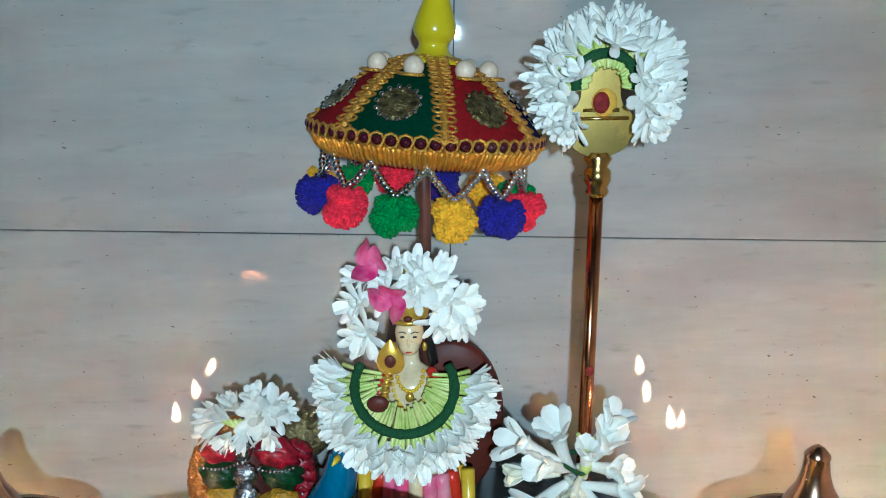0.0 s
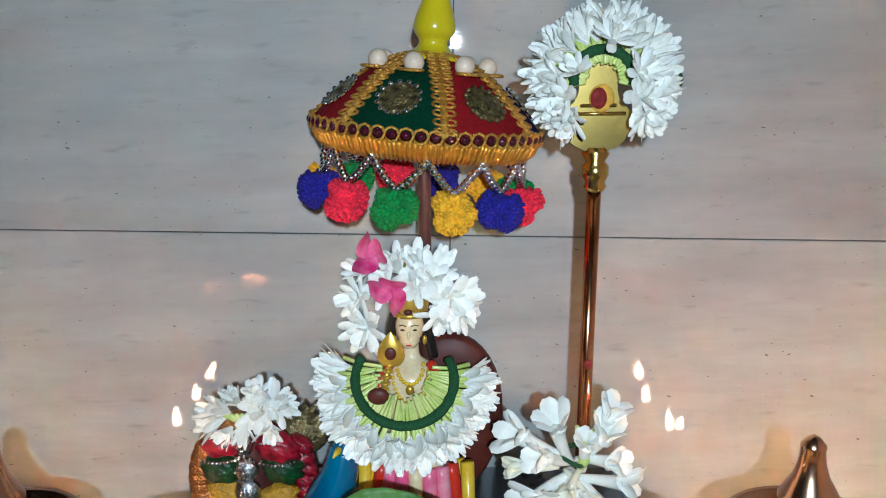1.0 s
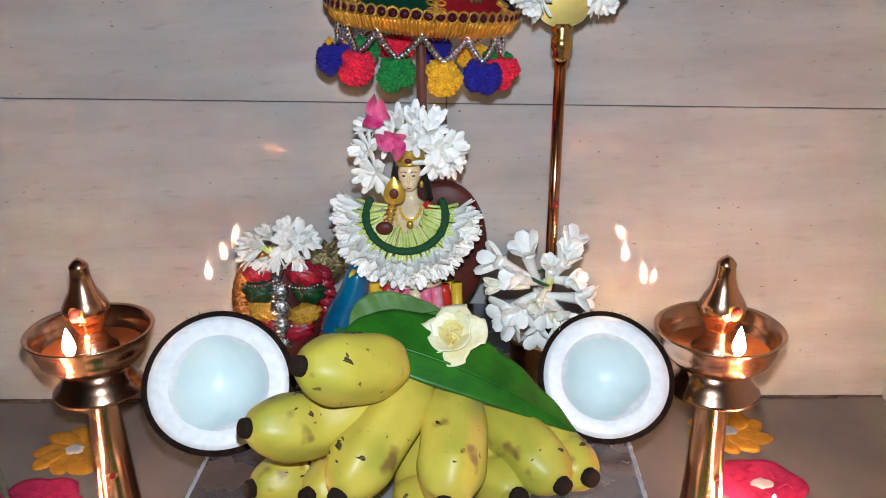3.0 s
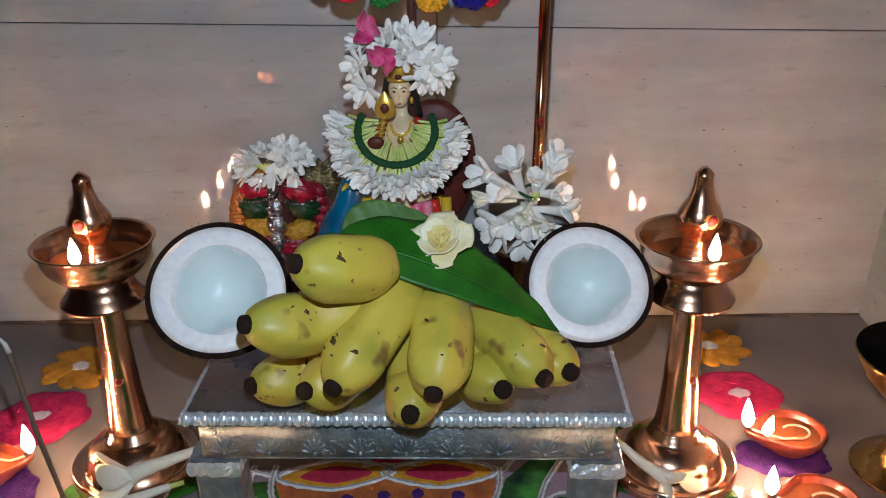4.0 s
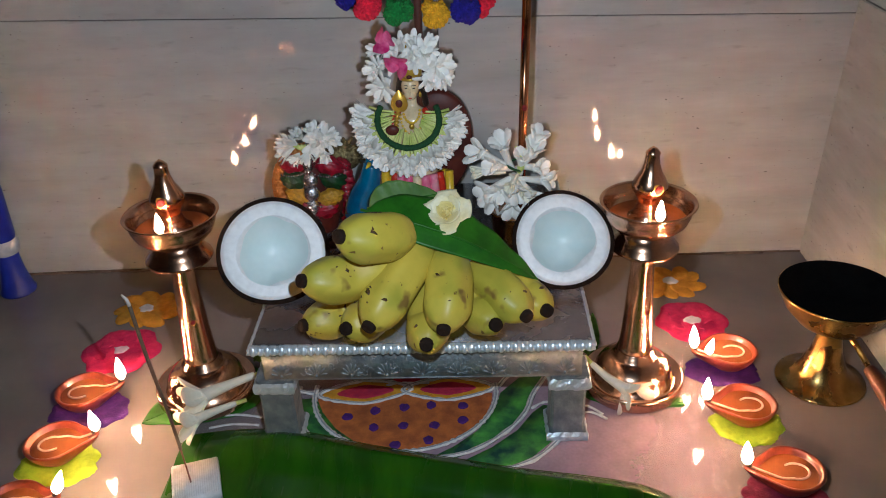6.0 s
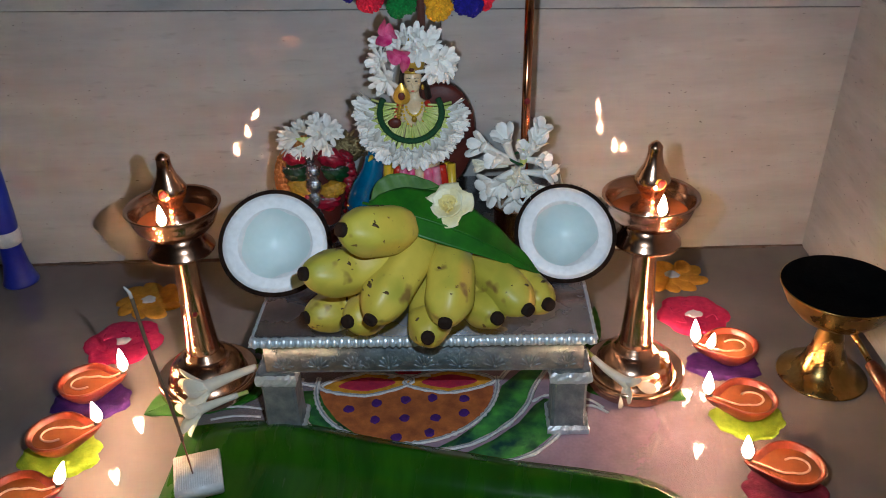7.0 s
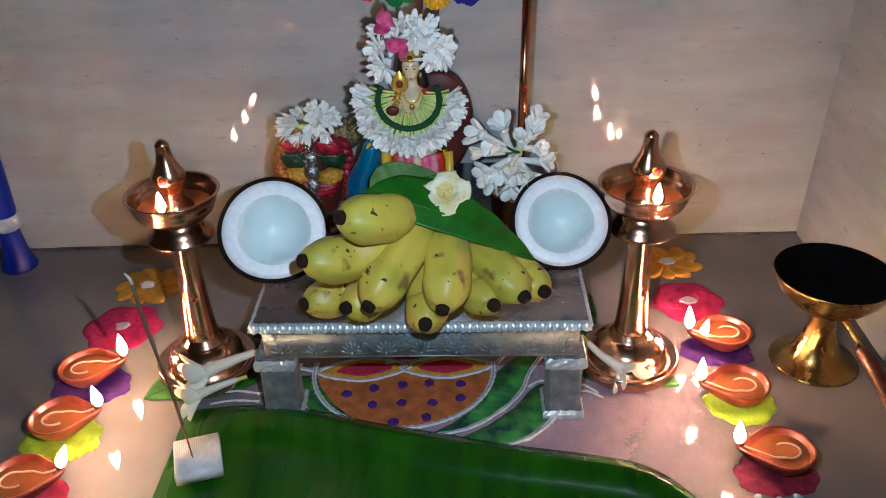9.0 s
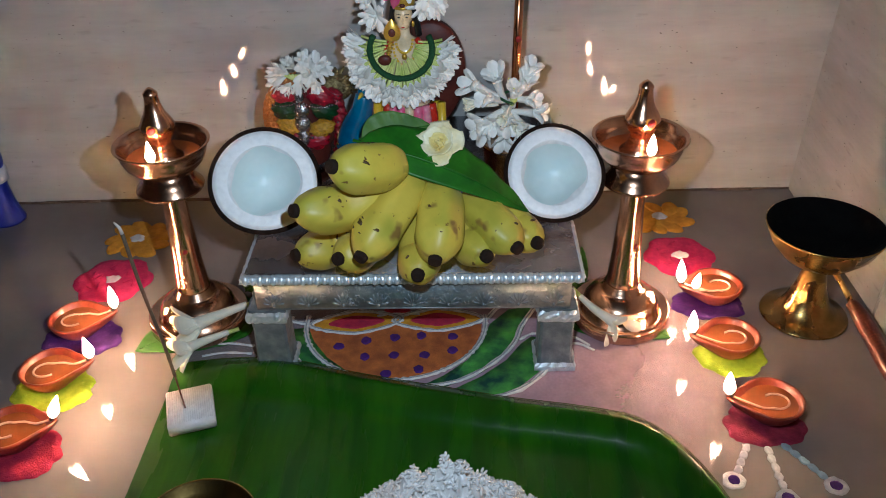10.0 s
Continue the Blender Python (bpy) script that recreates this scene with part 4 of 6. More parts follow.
# ---- banana leaf and what lies on it ----
def banana_leaf():
    t = thing("banana_leaf", "large glossy green banana leaf laid on the floor", "leaf", pose(0, 0, 0.0))
    edge = smooth_prof([(-0.262, 0.020, 0), (-0.20, 0.026, 0), (-0.136, 0.020, 0), (-0.053, -0.004, 0), (0.03, -0.024, 0), (0.098, -0.040, 0), (0.165, -0.052, 0), (0.222, -0.068, 0), (0.256, -0.100, 0), (0.282, -0.150, 0), (0.300, -0.22, 0), (0.305, -0.30, 0), (0.300, -0.42, 0)], 5)
    n = len(edge)
    bm = bmesh.new()
    prev = None
    rows = 26
    for i, e in enumerate(edge):
        s = i / (n - 1)
        # inner line that the edge is joined to
        inner = Vector((-0.262 + 0.50 * min(1, s * 1.25), -0.42, 0))
        ring = []
        for j in range(rows):
            q = j / (rows - 1)
            p = e.lerp(inner, q)
            d = (e - p).length
            z = 0.0035 + 0.022 * math.exp(-((d - 0.031) / (0.013 if d > 0.031 else 0.019)) ** 2) + 0.0035 * math.sin(d * 30 + s * 6) * q
            z *= min(1, 0.15 + s * 6)
            if d < 0.006:
                z *= 0.75
            ring.append(bm.verts.new((p.x, p.y, max(0.0012, z + 0.0009 * math.sin(s * 170) * min(1, d * 30)))))
        if prev:
            for j in range(rows - 1):
                bm.faces.new((prev[j], ring[j], ring[j + 1], prev[j + 1]))
        prev = ring
    part("blade", bm, BLEAF, t)
    bm = bmesh.new()
    tube(bm, [(e.x, e.y, (0.0035 + 0.017 * math.exp(-(0.028 / 0.020) ** 2)) * min(1, 0.15 + i / (n - 1) * 6) * 0.8 + 0.0002) for i, e in enumerate(edge)], 0.00045, 5)
    part("rim", bm, DRYLEAF, t, "thin brownish leaf edge")
    return t


banana_leaf()

blk = thing("incense_holder", "white grooved plastic block holding an incense stick on a leaf", "incense holder", pose(-0.225, -0.065, 0.0065, 0, 0, 18))
part("block", box(bmesh.new(), -0.023, 0.023, -0.026, 0.026, 0, 0.0145, 0.0012, 2), PLASTIC, blk)
bm = bmesh.new()
for i in range(21):
    box(bm, -0.0210 + i * 0.0021 - 0.0004, -0.0210 + i * 0.0021 + 0.0004, -0.0240, 0.0240, 0.0143, 0.01475)
tagged(part("groove", bm, HOLE, blk), kind="stuff")
st = thing("incense_stick", "thin burning incense stick with a curled grey ash tip", "incense stick", pose(-0.228, -0.070, 0.0205))
pts = smooth_prof([(0, 0, 0), (-0.003, -0.003, 0.08), (-0.008, -0.008, 0.155), (-0.011, -0.010, 0.214)], 5)
part("stick", tube(bmesh.new(), pts[:4], 0.0009, 7), WOOD, st, "bare bamboo end")
part("paste", tube(bmesh.new(), pts[3:], 0.0017, 8), INCENSE, st, "grey-brown incense coating")
part("ash", tube(bmesh.new(), [pts[-1], pts[-1] + Vector((-0.001, 0, 0.006)), pts[-1] + Vector((-0.004, -0.001, 0.012))], [0.0017, 0.0015, 0.0008], 7), ASH, st, "curled ash tip")

rr = random.Random(21)
rice = thing("rice_heap", "heap of white steamed rice on the banana leaf", "rice", pose(0.036, -0.200, 0.004))


def heap(x, y):
    d = math.hypot(x / 0.092, y / 0.060)
    return max(-0.02, 1 - d ** 1.1) * 0.062 * (1 + 1.0 * noise.noise((x * 42, y * 42, 3)) + 0.6 * noise.noise((x * 95, y * 95, 7))) - 0.002


bm = bmesh.new()
g = [[bm.verts.new((-0.1 + 0.2 * i / 40, -0.08 + 0.16 * j / 40, heap(-0.1 + 0.2 * i / 40, -0.08 + 0.16 * j / 40) - 0.001)) for j in range(41)] for i in range(41)]
for i in range(40):
    for j in range(40):
        bm.faces.new((g[i][j], g[i + 1][j], g[i + 1][j + 1], g[i][j + 1]))
part("mound", bm, RICE, rice)
bm = bmesh.new()
for k in range(4600):
    x, y = rr.uniform(-0.095, 0.095), rr.uniform(-0.072, 0.072)
    z = heap(x, y)
    if z < 0.0005:
        if rr.random() > 0.003:
            continue
        z = 0.001
    d = Vector((rr.uniform(-1, 1), rr.uniform(-1, 1), rr.uniform(-0.5, 0.9))).normalized() * rr.uniform(0.0026, 0.004)
    p = Vector((x, y, z + rr.uniform(0, 0.0018)))
    tube(bm, [p - d, p - d * 0.5, p + d * 0.5, p + d], [0.0007, 0.0013, 0.0013, 0.0007], 5)
tagged(part("rice_grains", bm, RICE, rice), kind="stuff")

bowl = thing("brass_bowl", "shallow brass bowl on the banana leaf", "bowl", pose(-0.180, -0.212, 0.005))
part("dish", lathe(bmesh.new(), [(0, 0), (0.03, 0), (0.045, 0.006), (0.052, 0.013), (0.053, 0.0145), (0.0515, 0.014), (0.044, 0.0075), (0.03, 0.002), (0, 0.002)], 48), GOLD, bowl)
bowl2 = thing("brass_bowl", "small brass bowl on the bare floor", "bowl", pose(0.462, -0.205, 0.0))
part("dish", lathe(bmesh.new(), [(0, 0), (0.018, 0), (0.028, 0.010), (0.033, 0.024), (0.034, 0.026), (0.032, 0.025), (0.026, 0.011), (0, 0.003)], 40), GOLD, bowl2)


# ---- dotted powder strings ----
def dotted(p0, p1, material, seed):
    rr = random.Random(seed)
    p0, p1 = Vector((*p0, 0)), Vector((*p1, 0))
    t = thing("rangoli_string", "string of white rangoli dots ending in a ringed dot", "rangoli", Matrix.Translation(p0), "dotted rangoli strings")
    d = p1 - p0
    L = d.length
    u = d.normalized()
    v = Vector((-u.y, u.x, 0))
    k = 0
    n = int(L / 0.0105)
    for k in range(n):
        c = u * (k + 0.3) * L / (n + 0.2)
        pts = []
        for q in np.linspace(0, 2 * math.pi, 12, endpoint=False):
            w = c + u * 0.0062 * math.cos(q) * rr.uniform(0.85, 1.1) + v * 0.0040 * math.sin(q) * rr.uniform(0.85, 1.1)
            pts.append((w.x, w.y))
        part("dot", mound(bmesh.new(), pts, (c.x, c.y), 0.0015), material, t)
    c = d + u * 0.006
    ring = [(c.x + 0.011 * math.cos(q) * rr.uniform(0.9, 1.1), c.y + 0.011 * math.sin(q) * rr.uniform(0.9, 1.1)) for q in np.linspace(0, 2 * math.pi, 18, endpoint=False)]
    part("ring", mound(bmesh.new(), ring, (c.x, c.y), 0.0014), WHITER, t, "white powder ring")
    ring = [(c.x + 0.0058 * math.cos(q) * rr.uniform(0.9, 1.1), c.y + 0.0058 * math.sin(q) * rr.uniform(0.9, 1.1)) for q in np.linspace(0, 2 * math.pi, 12, endpoint=False)]
    part("centre", mound(bmesh.new(), ring, (c.x, c.y), 0.0014, z0=0.0012), PURPR, t, "violet powder centre")


dotted((0.324, -0.105), (0.303, -0.142), WHITER, 1)
dotted((0.343, -0.108), (0.343, -0.162), WHITER, 2)
dotted((0.360, -0.104), (0.388, -0.149), BLUER, 3)

# ---- incense burner with handle ----
b = thing("incense_burner", "brass pedestal incense burner with a sooty black bowl and wooden handle", "incense burner", pose(0.447, 0.100, 0))
part("foot", lathe(bmesh.new(), [(0, 0), (0.047, 0), (0.049, 0.002), (0.048, 0.004), (0.038, 0.007), (0.026, 0.018), (0.017, 0.042), (0.0125, 0.068), (0.014, 0.075)], 48), DULLGOLD, b, "flared brass pedestal")
part("bowl", lathe(bmesh.new(), [(0.010, 0.073), (0.022, 0.075), (0.040, 0.085), (0.054, 0.101), (0.062, 0.119), (0.0632, 0.1205), (0.0632, 0.122), (0.0622, 0.1222)], 56), DULLGOLD, b, "round brass bowl")
part("soot", lathe(bmesh.new(), [(0.0624, 0.1224), (0.058, 0.117), (0.052, 0.109), (0.036, 0.097), (0.018, 0.093), (0, 0.092)], 56), SOOT, b, "charred black inside of the bowl")
part("rod", tube(bmesh.new(), [(0.010, -0.006, 0.078), (0.018, -0.03, 0.066), (0.025, -0.052, 0.053)], [0.0035, 0.0032, 0.0032], 10), DULLGOLD, b, "brass handle rod")
hp = smooth_prof([(0.024, -0.049, 0.054), (0.027, -0.062, 0.051), (0.030, -0.085, 0.046), (0.034, -0.125, 0.036), (0.037, -0.150, 0.030)], 4)
part("handle", tube(bmesh.new(), hp, [0.006 + 0.0035 * math.sin(min(1, k / 9) * 1.6) for k in range(len(hp))], 14), WOOD, b, "turned dark wooden handle")

# ---- blue bottle ----
b = thing("blue_bottle", "blue plastic stand with a flared foot and a white band", "bottle", pose(-0.592, 0.330, 0))
part("foot", lathe(bmesh.new(), [(0, 0), (0.024, 0), (0.0245, 0.003), (0.022, 0.008), (0.017, 0.03), (0.0145, 0.055), (0.015, 0.062)], 32), BLUEPL, b)
part("band", lathe(bmesh.new(), [(0.015, 0.0615), (0.0185, 0.064), (0.019, 0.080), (0.0165, 0.084)], 32), PLASTIC, b, "white plastic band")
part("body", lathe(bmesh.new(), [(0.0165, 0.083), (0.018, 0.09), (0.0185, 0.15), (0.0175, 0.20), (0.012, 0.225), (0, 0.228)], 32), BLUEPL, b)


# ---- flowers ----
def petal(bm, m, L, w, curl, mi=0, nu=6, nv=3, tip=1.0):
    """A cupped petal along +z of m that bends outwards to +x."""
    g = []
    for i in range(nu + 1):
        u = i / nu
        hw = w * (0.42 + 0.58 * math.sin(math.pi * min(1, 0.9 * u + 0.04)))
        if i == nu:
            hw = w * 0.30 * tip
        ang = curl * u
        px, pz = L * u * math.sin(ang * 0.7), L * u * math.cos(ang * 0.7)
        row = []
        for j in range(nv + 1):
            v = (j / nv - 0.5) * 2
            row.append(bm.verts.new(m @ Vector((px + 0.25 * hw * (v * v - 0.4) * -1, hw * v, pz))))
        g.append(row)
    for i in range(nu):
        for j in range(nv):
            bm.faces.new((g[i][j], g[i][j + 1], g[i + 1][j + 1], g[i + 1][j])).material_index = mi


def finger(bm, m, L, w, curl, nu=7, nv=4):
    """A long narrow petal, widest past its middle, with a blunt point and a shallow channel."""
    g = []
    for i in range(nu + 1):
        u = i / nu
        hw = w * (0.34 + 0.66 * math.sin(math.pi * min(1, 0.78 * u)) ** 1.2) if u < 0.8 else w * (0.40 if i == nu else 0.88)
        px, pz = L * u * math.sin(curl * u * 0.7), L * u * math.cos(curl * u * 0.7)
        g.append([bm.verts.new(m @ Vector((px - 0.32 * hw * (1 - (2 * j / nv - 1) ** 2), hw * (2 * j / nv - 1), pz))) for j in range(nv + 1)])
    for i in range(nu):
        for j in range(nv):
            bm.faces.new((g[i][j], g[i][j + 1], g[i + 1][j + 1], g[i + 1][j]))


def fan_mesh(seed, petals=12, L=0.0262, w=0.0034, tilts=(0.12, 0.38, 0.60)):
    """A flower seen from the side: blunt finger petals in a narrow open cone."""
    rr = random.Random(seed)
    bm = bmesh.new()
    for k in range(petals):
        a = 2.4 * k + rr.uniform(-0.3, 0.3)
        tilt = tilts[k % 3] + rr.uniform(-0.1, 0.12)
        m = Matrix.Rotation(a, 4, "Z") @ Matrix.Rotation(tilt, 4, "Y")
        finger(bm, m, L * rr.uniform(0.78, 1.1), w * rr.uniform(0.8, 1.15), rr.uniform(-0.1, 0.4))
    me = bpy.data.meshes.new("flower")
    bm.to_mesh(me)
    bm.free()
    for p in me.polygons:
        p.use_smooth = True
    me.materials.append(PETAL)
    return me


FLOWERS = [fan_mesh(s) for s in range(5)]
WIDE = [fan_mesh(20 + s, 14, 0.0245, 0.0036) for s in range(4)]
DAISY = [fan_mesh(40 + s, 18, 0.0200, 0.0037, (0.30, 0.80, 1.15)) for s in range(4)]


def tuberose_meshes(L=0.042, skin=None, stout=1.0):
    """The flaring tube of a tuberose and one of its petals."""
    skin = skin or PETAL
    pts = smooth_prof([(0, 0, 0), (0.001, 0, L * 0.35), (0.004, 0.001, L * 0.7), (0.006, 0.001, L * 0.82)], 3)
    k = len(pts)
    bm = tube(bmesh.new(), pts, [stout * (0.0030 + 0.0042 * (i / (k - 1)) ** 1.3) for i in range(k)], 10, up=Vector((0, 1, 0.1)))
    out = []
    for nm, b in (("tuberose", bm), ("petal", bmesh.new())):
        if nm == "petal":
            finger(b, Matrix(), L * 0.50, 0.0066, 0.35)
        me = bpy.data.meshes.new(nm)
        b.to_mesh(me)
        b.free()
        for p in me.polygons:
            p.use_smooth = True
        me.materials.append(skin)
        out.append(me)
    return out[0], out[1], pts[-1]


TUBEROSE = tuberose_meshes()
BUDROSE = tuberose_meshes(skin=CREAM, stout=0.78)


def tuberose(name, parent, m, open_, seed, kit):
    rr = random.Random(seed)
    ob = share(name, kit[0], parent, m)
    for i in range(6):
        a = i * math.pi / 3 + rr.uniform(-0.2, 0.2)
        share("petal", kit[1], ob, Matrix.Translation(kit[2]) @ Matrix.Rotation(a, 4, "Z") @ Matrix.Translation((0.0034, 0, -0.003)) @ Matrix.Rotation(open_ * rr.uniform(0.25, 0.8) - 0.1, 4, "Y") @ Matrix.Scale(rr.uniform(0.88, 1.12), 4))
    return ob


def garland(name, label, c, x_axis, v_axis, r, a0, a1, count, seed, L_in=0.018, lift=0.0, flat=1.0, span=None, hang=0.0, size=(0.78, 1.0)):
    """Flowers strung on a green thread ring, heads outwards and stems inwards."""
    rr = random.Random(seed)
    t = thing(name, label, "garland", Matrix.Translation(c))
    X, V = Vector(x_axis).normalized(), Vector(v_axis).normalized()
    N = X.cross(V)
    bm = bmesh.new()
    arc = [X * (r * math.cos(a)) + V * (r * flat * math.sin(a)) for a in np.linspace(a0, a1, 48)]
    tube(bm, [p + N * 0.0034 for p in arc], [0.0033 + rr.uniform(-0.0003, 0.0003) for _ in arc], 8)
    part("thread", bm, THREAD, t, "dark green winding thread")
    bm = bmesh.new()
    m2 = int(count * 2.3)
    f0, f1 = span or (a0, a1)
    e0, e1 = max(a0, f0 - 0.1), min(a1, f1 + 0.1)
    for k in range(m2):
        a = e0 + (e1 - e0) * (k + 0.5) / m2 + rr.uniform(-0.03, 0.03)
        d = X * math.cos(a) + V * (flat * math.sin(a))
        p = d * r
        q = d * (r - L_in * rr.uniform(0.75, 1.1)) + N * (lift + rr.uniform(-0.002, 0.003))
        e = d * (r + 0.012)
        tube(bm, [q, p + N * 0.0005, e], [0.0011, 0.0014, 0.0017], 6)
    tagged(part("stem_fringe", bm, STEM, t, "row of pale green flower stems"), kind="stuff")
    for k in range(count):
        a = f0 + (f1 - f0) * (k + 0.5) / count + rr.uniform(-0.05, 0.05)
        d = X * math.cos(a) + V * (flat * math.sin(a))
        for layer in (0, 1):
            nn = (d + N * ((0.26 if layer else -0.12) + rr.uniform(-0.12, 0.12)) + V * rr.uniform(-0.06, 0.06) - Vector((0, 0, hang))).normalized()
            p = d * (r + rr.uniform(0.004, 0.007)) + N * (0.001 + 0.002 * layer)
            m = frame_to(p, nn) @ Matrix.Rotation(rr.uniform(0, 6.28), 4, "Z") @ Matrix.Scale(rr.uniform(*size), 4)
            share("flower", FLOWERS[rr.randrange(5)], t, m)
    return t


# ---- the deity with its peacock ----
def statue(name, label, mats, build, m=None):
    bm = bmesh.new()
    build(bm)
    ob = part(name, bm, mats)
    if m is not None:
        ob.matrix_basis = m
    return tagged(ob, label, "statue")


def deity(bm):
    # 0 cream 1 pink 2 red 3 yellow 4 blue 5 maroon 6 black 7 gold
    box(bm, -0.062, 0.045, 0.125, 0.225, 0.131, 0.150, 0.004, 2)
    for f in bm.faces:
        f.material_index = 5
    hx = -0.007
    lathe(bm, smooth_prof([(0.030, 0.150, 0), (0.032, 0.18, 0), (0.029, 0.215, 0), (0.024, 0.245, 0), (0.0185, 0.266, 0), (0.0190, 0.284, 0), (0.0220, 0.300, 0), (0.0190, 0.309, 0), (0.0095, 0.3155, 0), (0.0056, 0.320, 0), (0.0054, 0.331, 0)], 3), 28, Matrix.Translation((hx, 0.168, 0)) @ Matrix.Diagonal((1, 0.78, 1, 1)), 0)
    ball(bm, (hx, 0.1585, 0.3420), (0.0094, 0.0098, 0.0120), 20, 16, 0)
    ball(bm, (hx, 0.1555, 0.3345), (0.0068, 0.0078, 0.0068), 18, 14, 0)
    ball(bm, (hx, 0.1483, 0.3385), (0.0011, 0.0016, 0.0032), 10, 8, 0)
    ball(bm, (hx, 0.1684, 0.3460), (0.0125, 0.0105, 0.0150), 16, 12, 6)
    ball(bm, (hx, 0.1482, 0.3322), (0.0019, 0.0010, 0.0007), 10, 6, 2)
    for sx in (-1, 1):
        ball(bm, (hx + sx * 0.0038, 0.1496, 0.3420), (0.0017, 0.0008, 0.0007), 10, 6, 6)
        tube(bm, [(hx + sx * 0.0016, 0.1490, 0.3446), (hx + sx * 0.0040, 0.1494, 0.3455), (hx + sx * 0.0062, 0.1512, 0.3444)], 0.00035, 5, mi=6)
        tube(bm, smooth_prof([(hx + sx * 0.0095, 0.160, 0.350), (hx + sx * 0.0125, 0.163, 0.336), (hx + sx * 0.0150, 0.168, 0.318)], 4), [0.0034] * 9, 8, mi=6)
        ball(bm, (hx + sx * 0.0098, 0.1555, 0.3335), (0.0016, 0.0016, 0.0032), 8, 6, 7)
    tube(bm, [(hx + 0.0098 * math.sin(a), 0.1590 - 0.0102 * math.cos(a), 0.3512) for a in np.linspace(-1.2, 1.2, 9)], 0.0018, 6, mi=7)
    lathe(bm, [(0.0115, 0.350), (0.0125, 0.356), (0.010, 0.368), (0.005, 0.382), (0, 0.388)], 18, Matrix.Translation((hx, 0.166, 0)), 7)
    ball(bm, (hx, 0.1475, 0.3545), (0.0030, 0.0016, 0.0020), 10, 7, 5)
    # pink drape, red and yellow sashes
    for k in range(9):
        a = -1.25 + k * 0.31
        p = [(-0.004 + 0.0335 * math.sin(a) * s, 0.172 - 0.0265 * math.cos(a) * s, z) for s, z in ((1.0, 0.160), (1.03, 0.195), (0.98, 0.220), (0.86, 0.245))]
        tube(bm, smooth_prof(p, 3), 0.0052, 7, mi=(3, 2, 1, 1, 0, 1, 1, 2, 3)[k])
    for sx in (-1, 1):
        tube(bm, smooth_prof([(hx + sx * 0.013, 0.160, 0.3160), (hx + sx * 0.0185, 0.152, 0.308), (hx + sx * 0.021, 0.147, 0.292)], 4), 0.0034, 8, mi=2)
        tube(bm, smooth_prof([(hx + sx * 0.0205, 0.168, 0.304), (hx + sx * 0.026, 0.166, 0.288), (hx + sx * 0.024, 0.158, 0.272)], 4), [0.0066] * 4 + [0.006] * 3 + [0.0055] * 2, 10, mi=0)
        tube(bm, [(-0.004 + sx * 0.036, 0.15, 0.158), (-0.004 + sx * 0.034, 0.15, 0.25)], 0.0045, 8, mi=3)
    for wd, drop, cnt in ((0.0085, 0.0110, 13), (0.0120, 0.0250, 21)):
        for k in range(cnt):
            a = math.pi * k / (cnt - 1)
            z = 0.3155 - drop * math.sin(a)
            ball(bm, (hx - wd * math.cos(a), 0.1585 - 0.0075 * math.sin(a) ** 0.6, z), 0.0015, 7, 5, 3)
    ball(bm, (hx, 0.1485, 0.3015), (0.0030, 0.0022, 0.0034), 10, 8, 7)
    # little gold leaf-shaped spear held in front
    tube(bm, [(-0.0245, 0.133, 0.298), (-0.0185, 0.133, 0.326)], 0.0017, 8, mi=7)
    for k in range(5):
        ball(bm, (-0.0222 + 0.0010 * k, 0.1325, 0.3085 + k * 0.0042), (0.0034, 0.0032, 0.0016), 10, 6, 7)
    lathe(bm, smooth_prof([(0, 0, 0), (0.0062, 0.002, 0), (0.0086, 0.0075, 0), (0.0070, 0.0145, 0), (0.0028, 0.0205, 0), (0, 0.0235, 0)], 3), 20, Matrix.Translation((-0.0172, 0.132, 0.3235)) @ Matrix.Diagonal((1, 0.35, 1, 1)), 7)
    ball(bm, (-0.0172, 0.1290, 0.3335), (0.0036, 0.0014, 0.0042), 12, 8, 5)
    ball(bm, (-0.0255, 0.1300, 0.3050), (0.0072, 0.0030, 0.0056), 12, 8, 5)
    # peacock: neck, head, body and folded tail
    neck = smooth_prof([(-0.048, 0.150, 0.165), (-0.059, 0.140, 0.188), (-0.066, 0.135, 0.206), (-0.063, 0.135, 0.226), (-0.054, 0.138, 0.246), (-0.050, 0.141, 0.264)], 5)
    kk = len(neck)
    tube(bm, neck, [0.0250 - 0.0155 * (i / (kk - 1)) ** 0.9 for i in range(kk)], 16, mi=4)
    ball(bm, (-0.049, 0.139, 0.268), (0.0085, 0.010, 0.008), 12, 9, 4)
    tube(bm, [(-0.052, 0.131, 0.268), (-0.055, 0.124, 0.266)], [0.003, 0.0006], 7, mi=3)
    ball(bm, (-0.028, 0.165, 0.172), (0.040, 0.028, 0.024), 18, 12, 4)
    tail = Matrix.Translation((0.013, 0.212, 0.257)) @ Matrix.Rotation(radians(8), 4, "Y")
    lathe(bm, smooth_prof([(0, -0.004, 0), (0.6, -0.003, 0), (0.97, 0.0, 0), (1.0, 0.006, 0), (0.95, 0.011, 0), (0.5, 0.014, 0), (0, 0.015, 0)], 2), 36, tail @ Matrix.Rotation(radians(90), 4, "X") @ Matrix.Diagonal((0.042, 0.064, 1, 1)), 5)
    for k in range(22):
        a = -1.1 + k * 2.9 / 21
        d = Vector((math.sin(a) * 0.035, 0, math.cos(a) * 0.055))
        ball(bm, tail @ (d + Vector((0, -0.006, 0))), (0.0045, 0.002, 0.006), 8, 6, 5)


statue("deity_statue", "painted cream clay deity statue with a blue peacock, hung with garlands", [SKIN, PINKC, REDC, YELC, PEACOCK, MAROON, HAIR, GOLDP], deity)
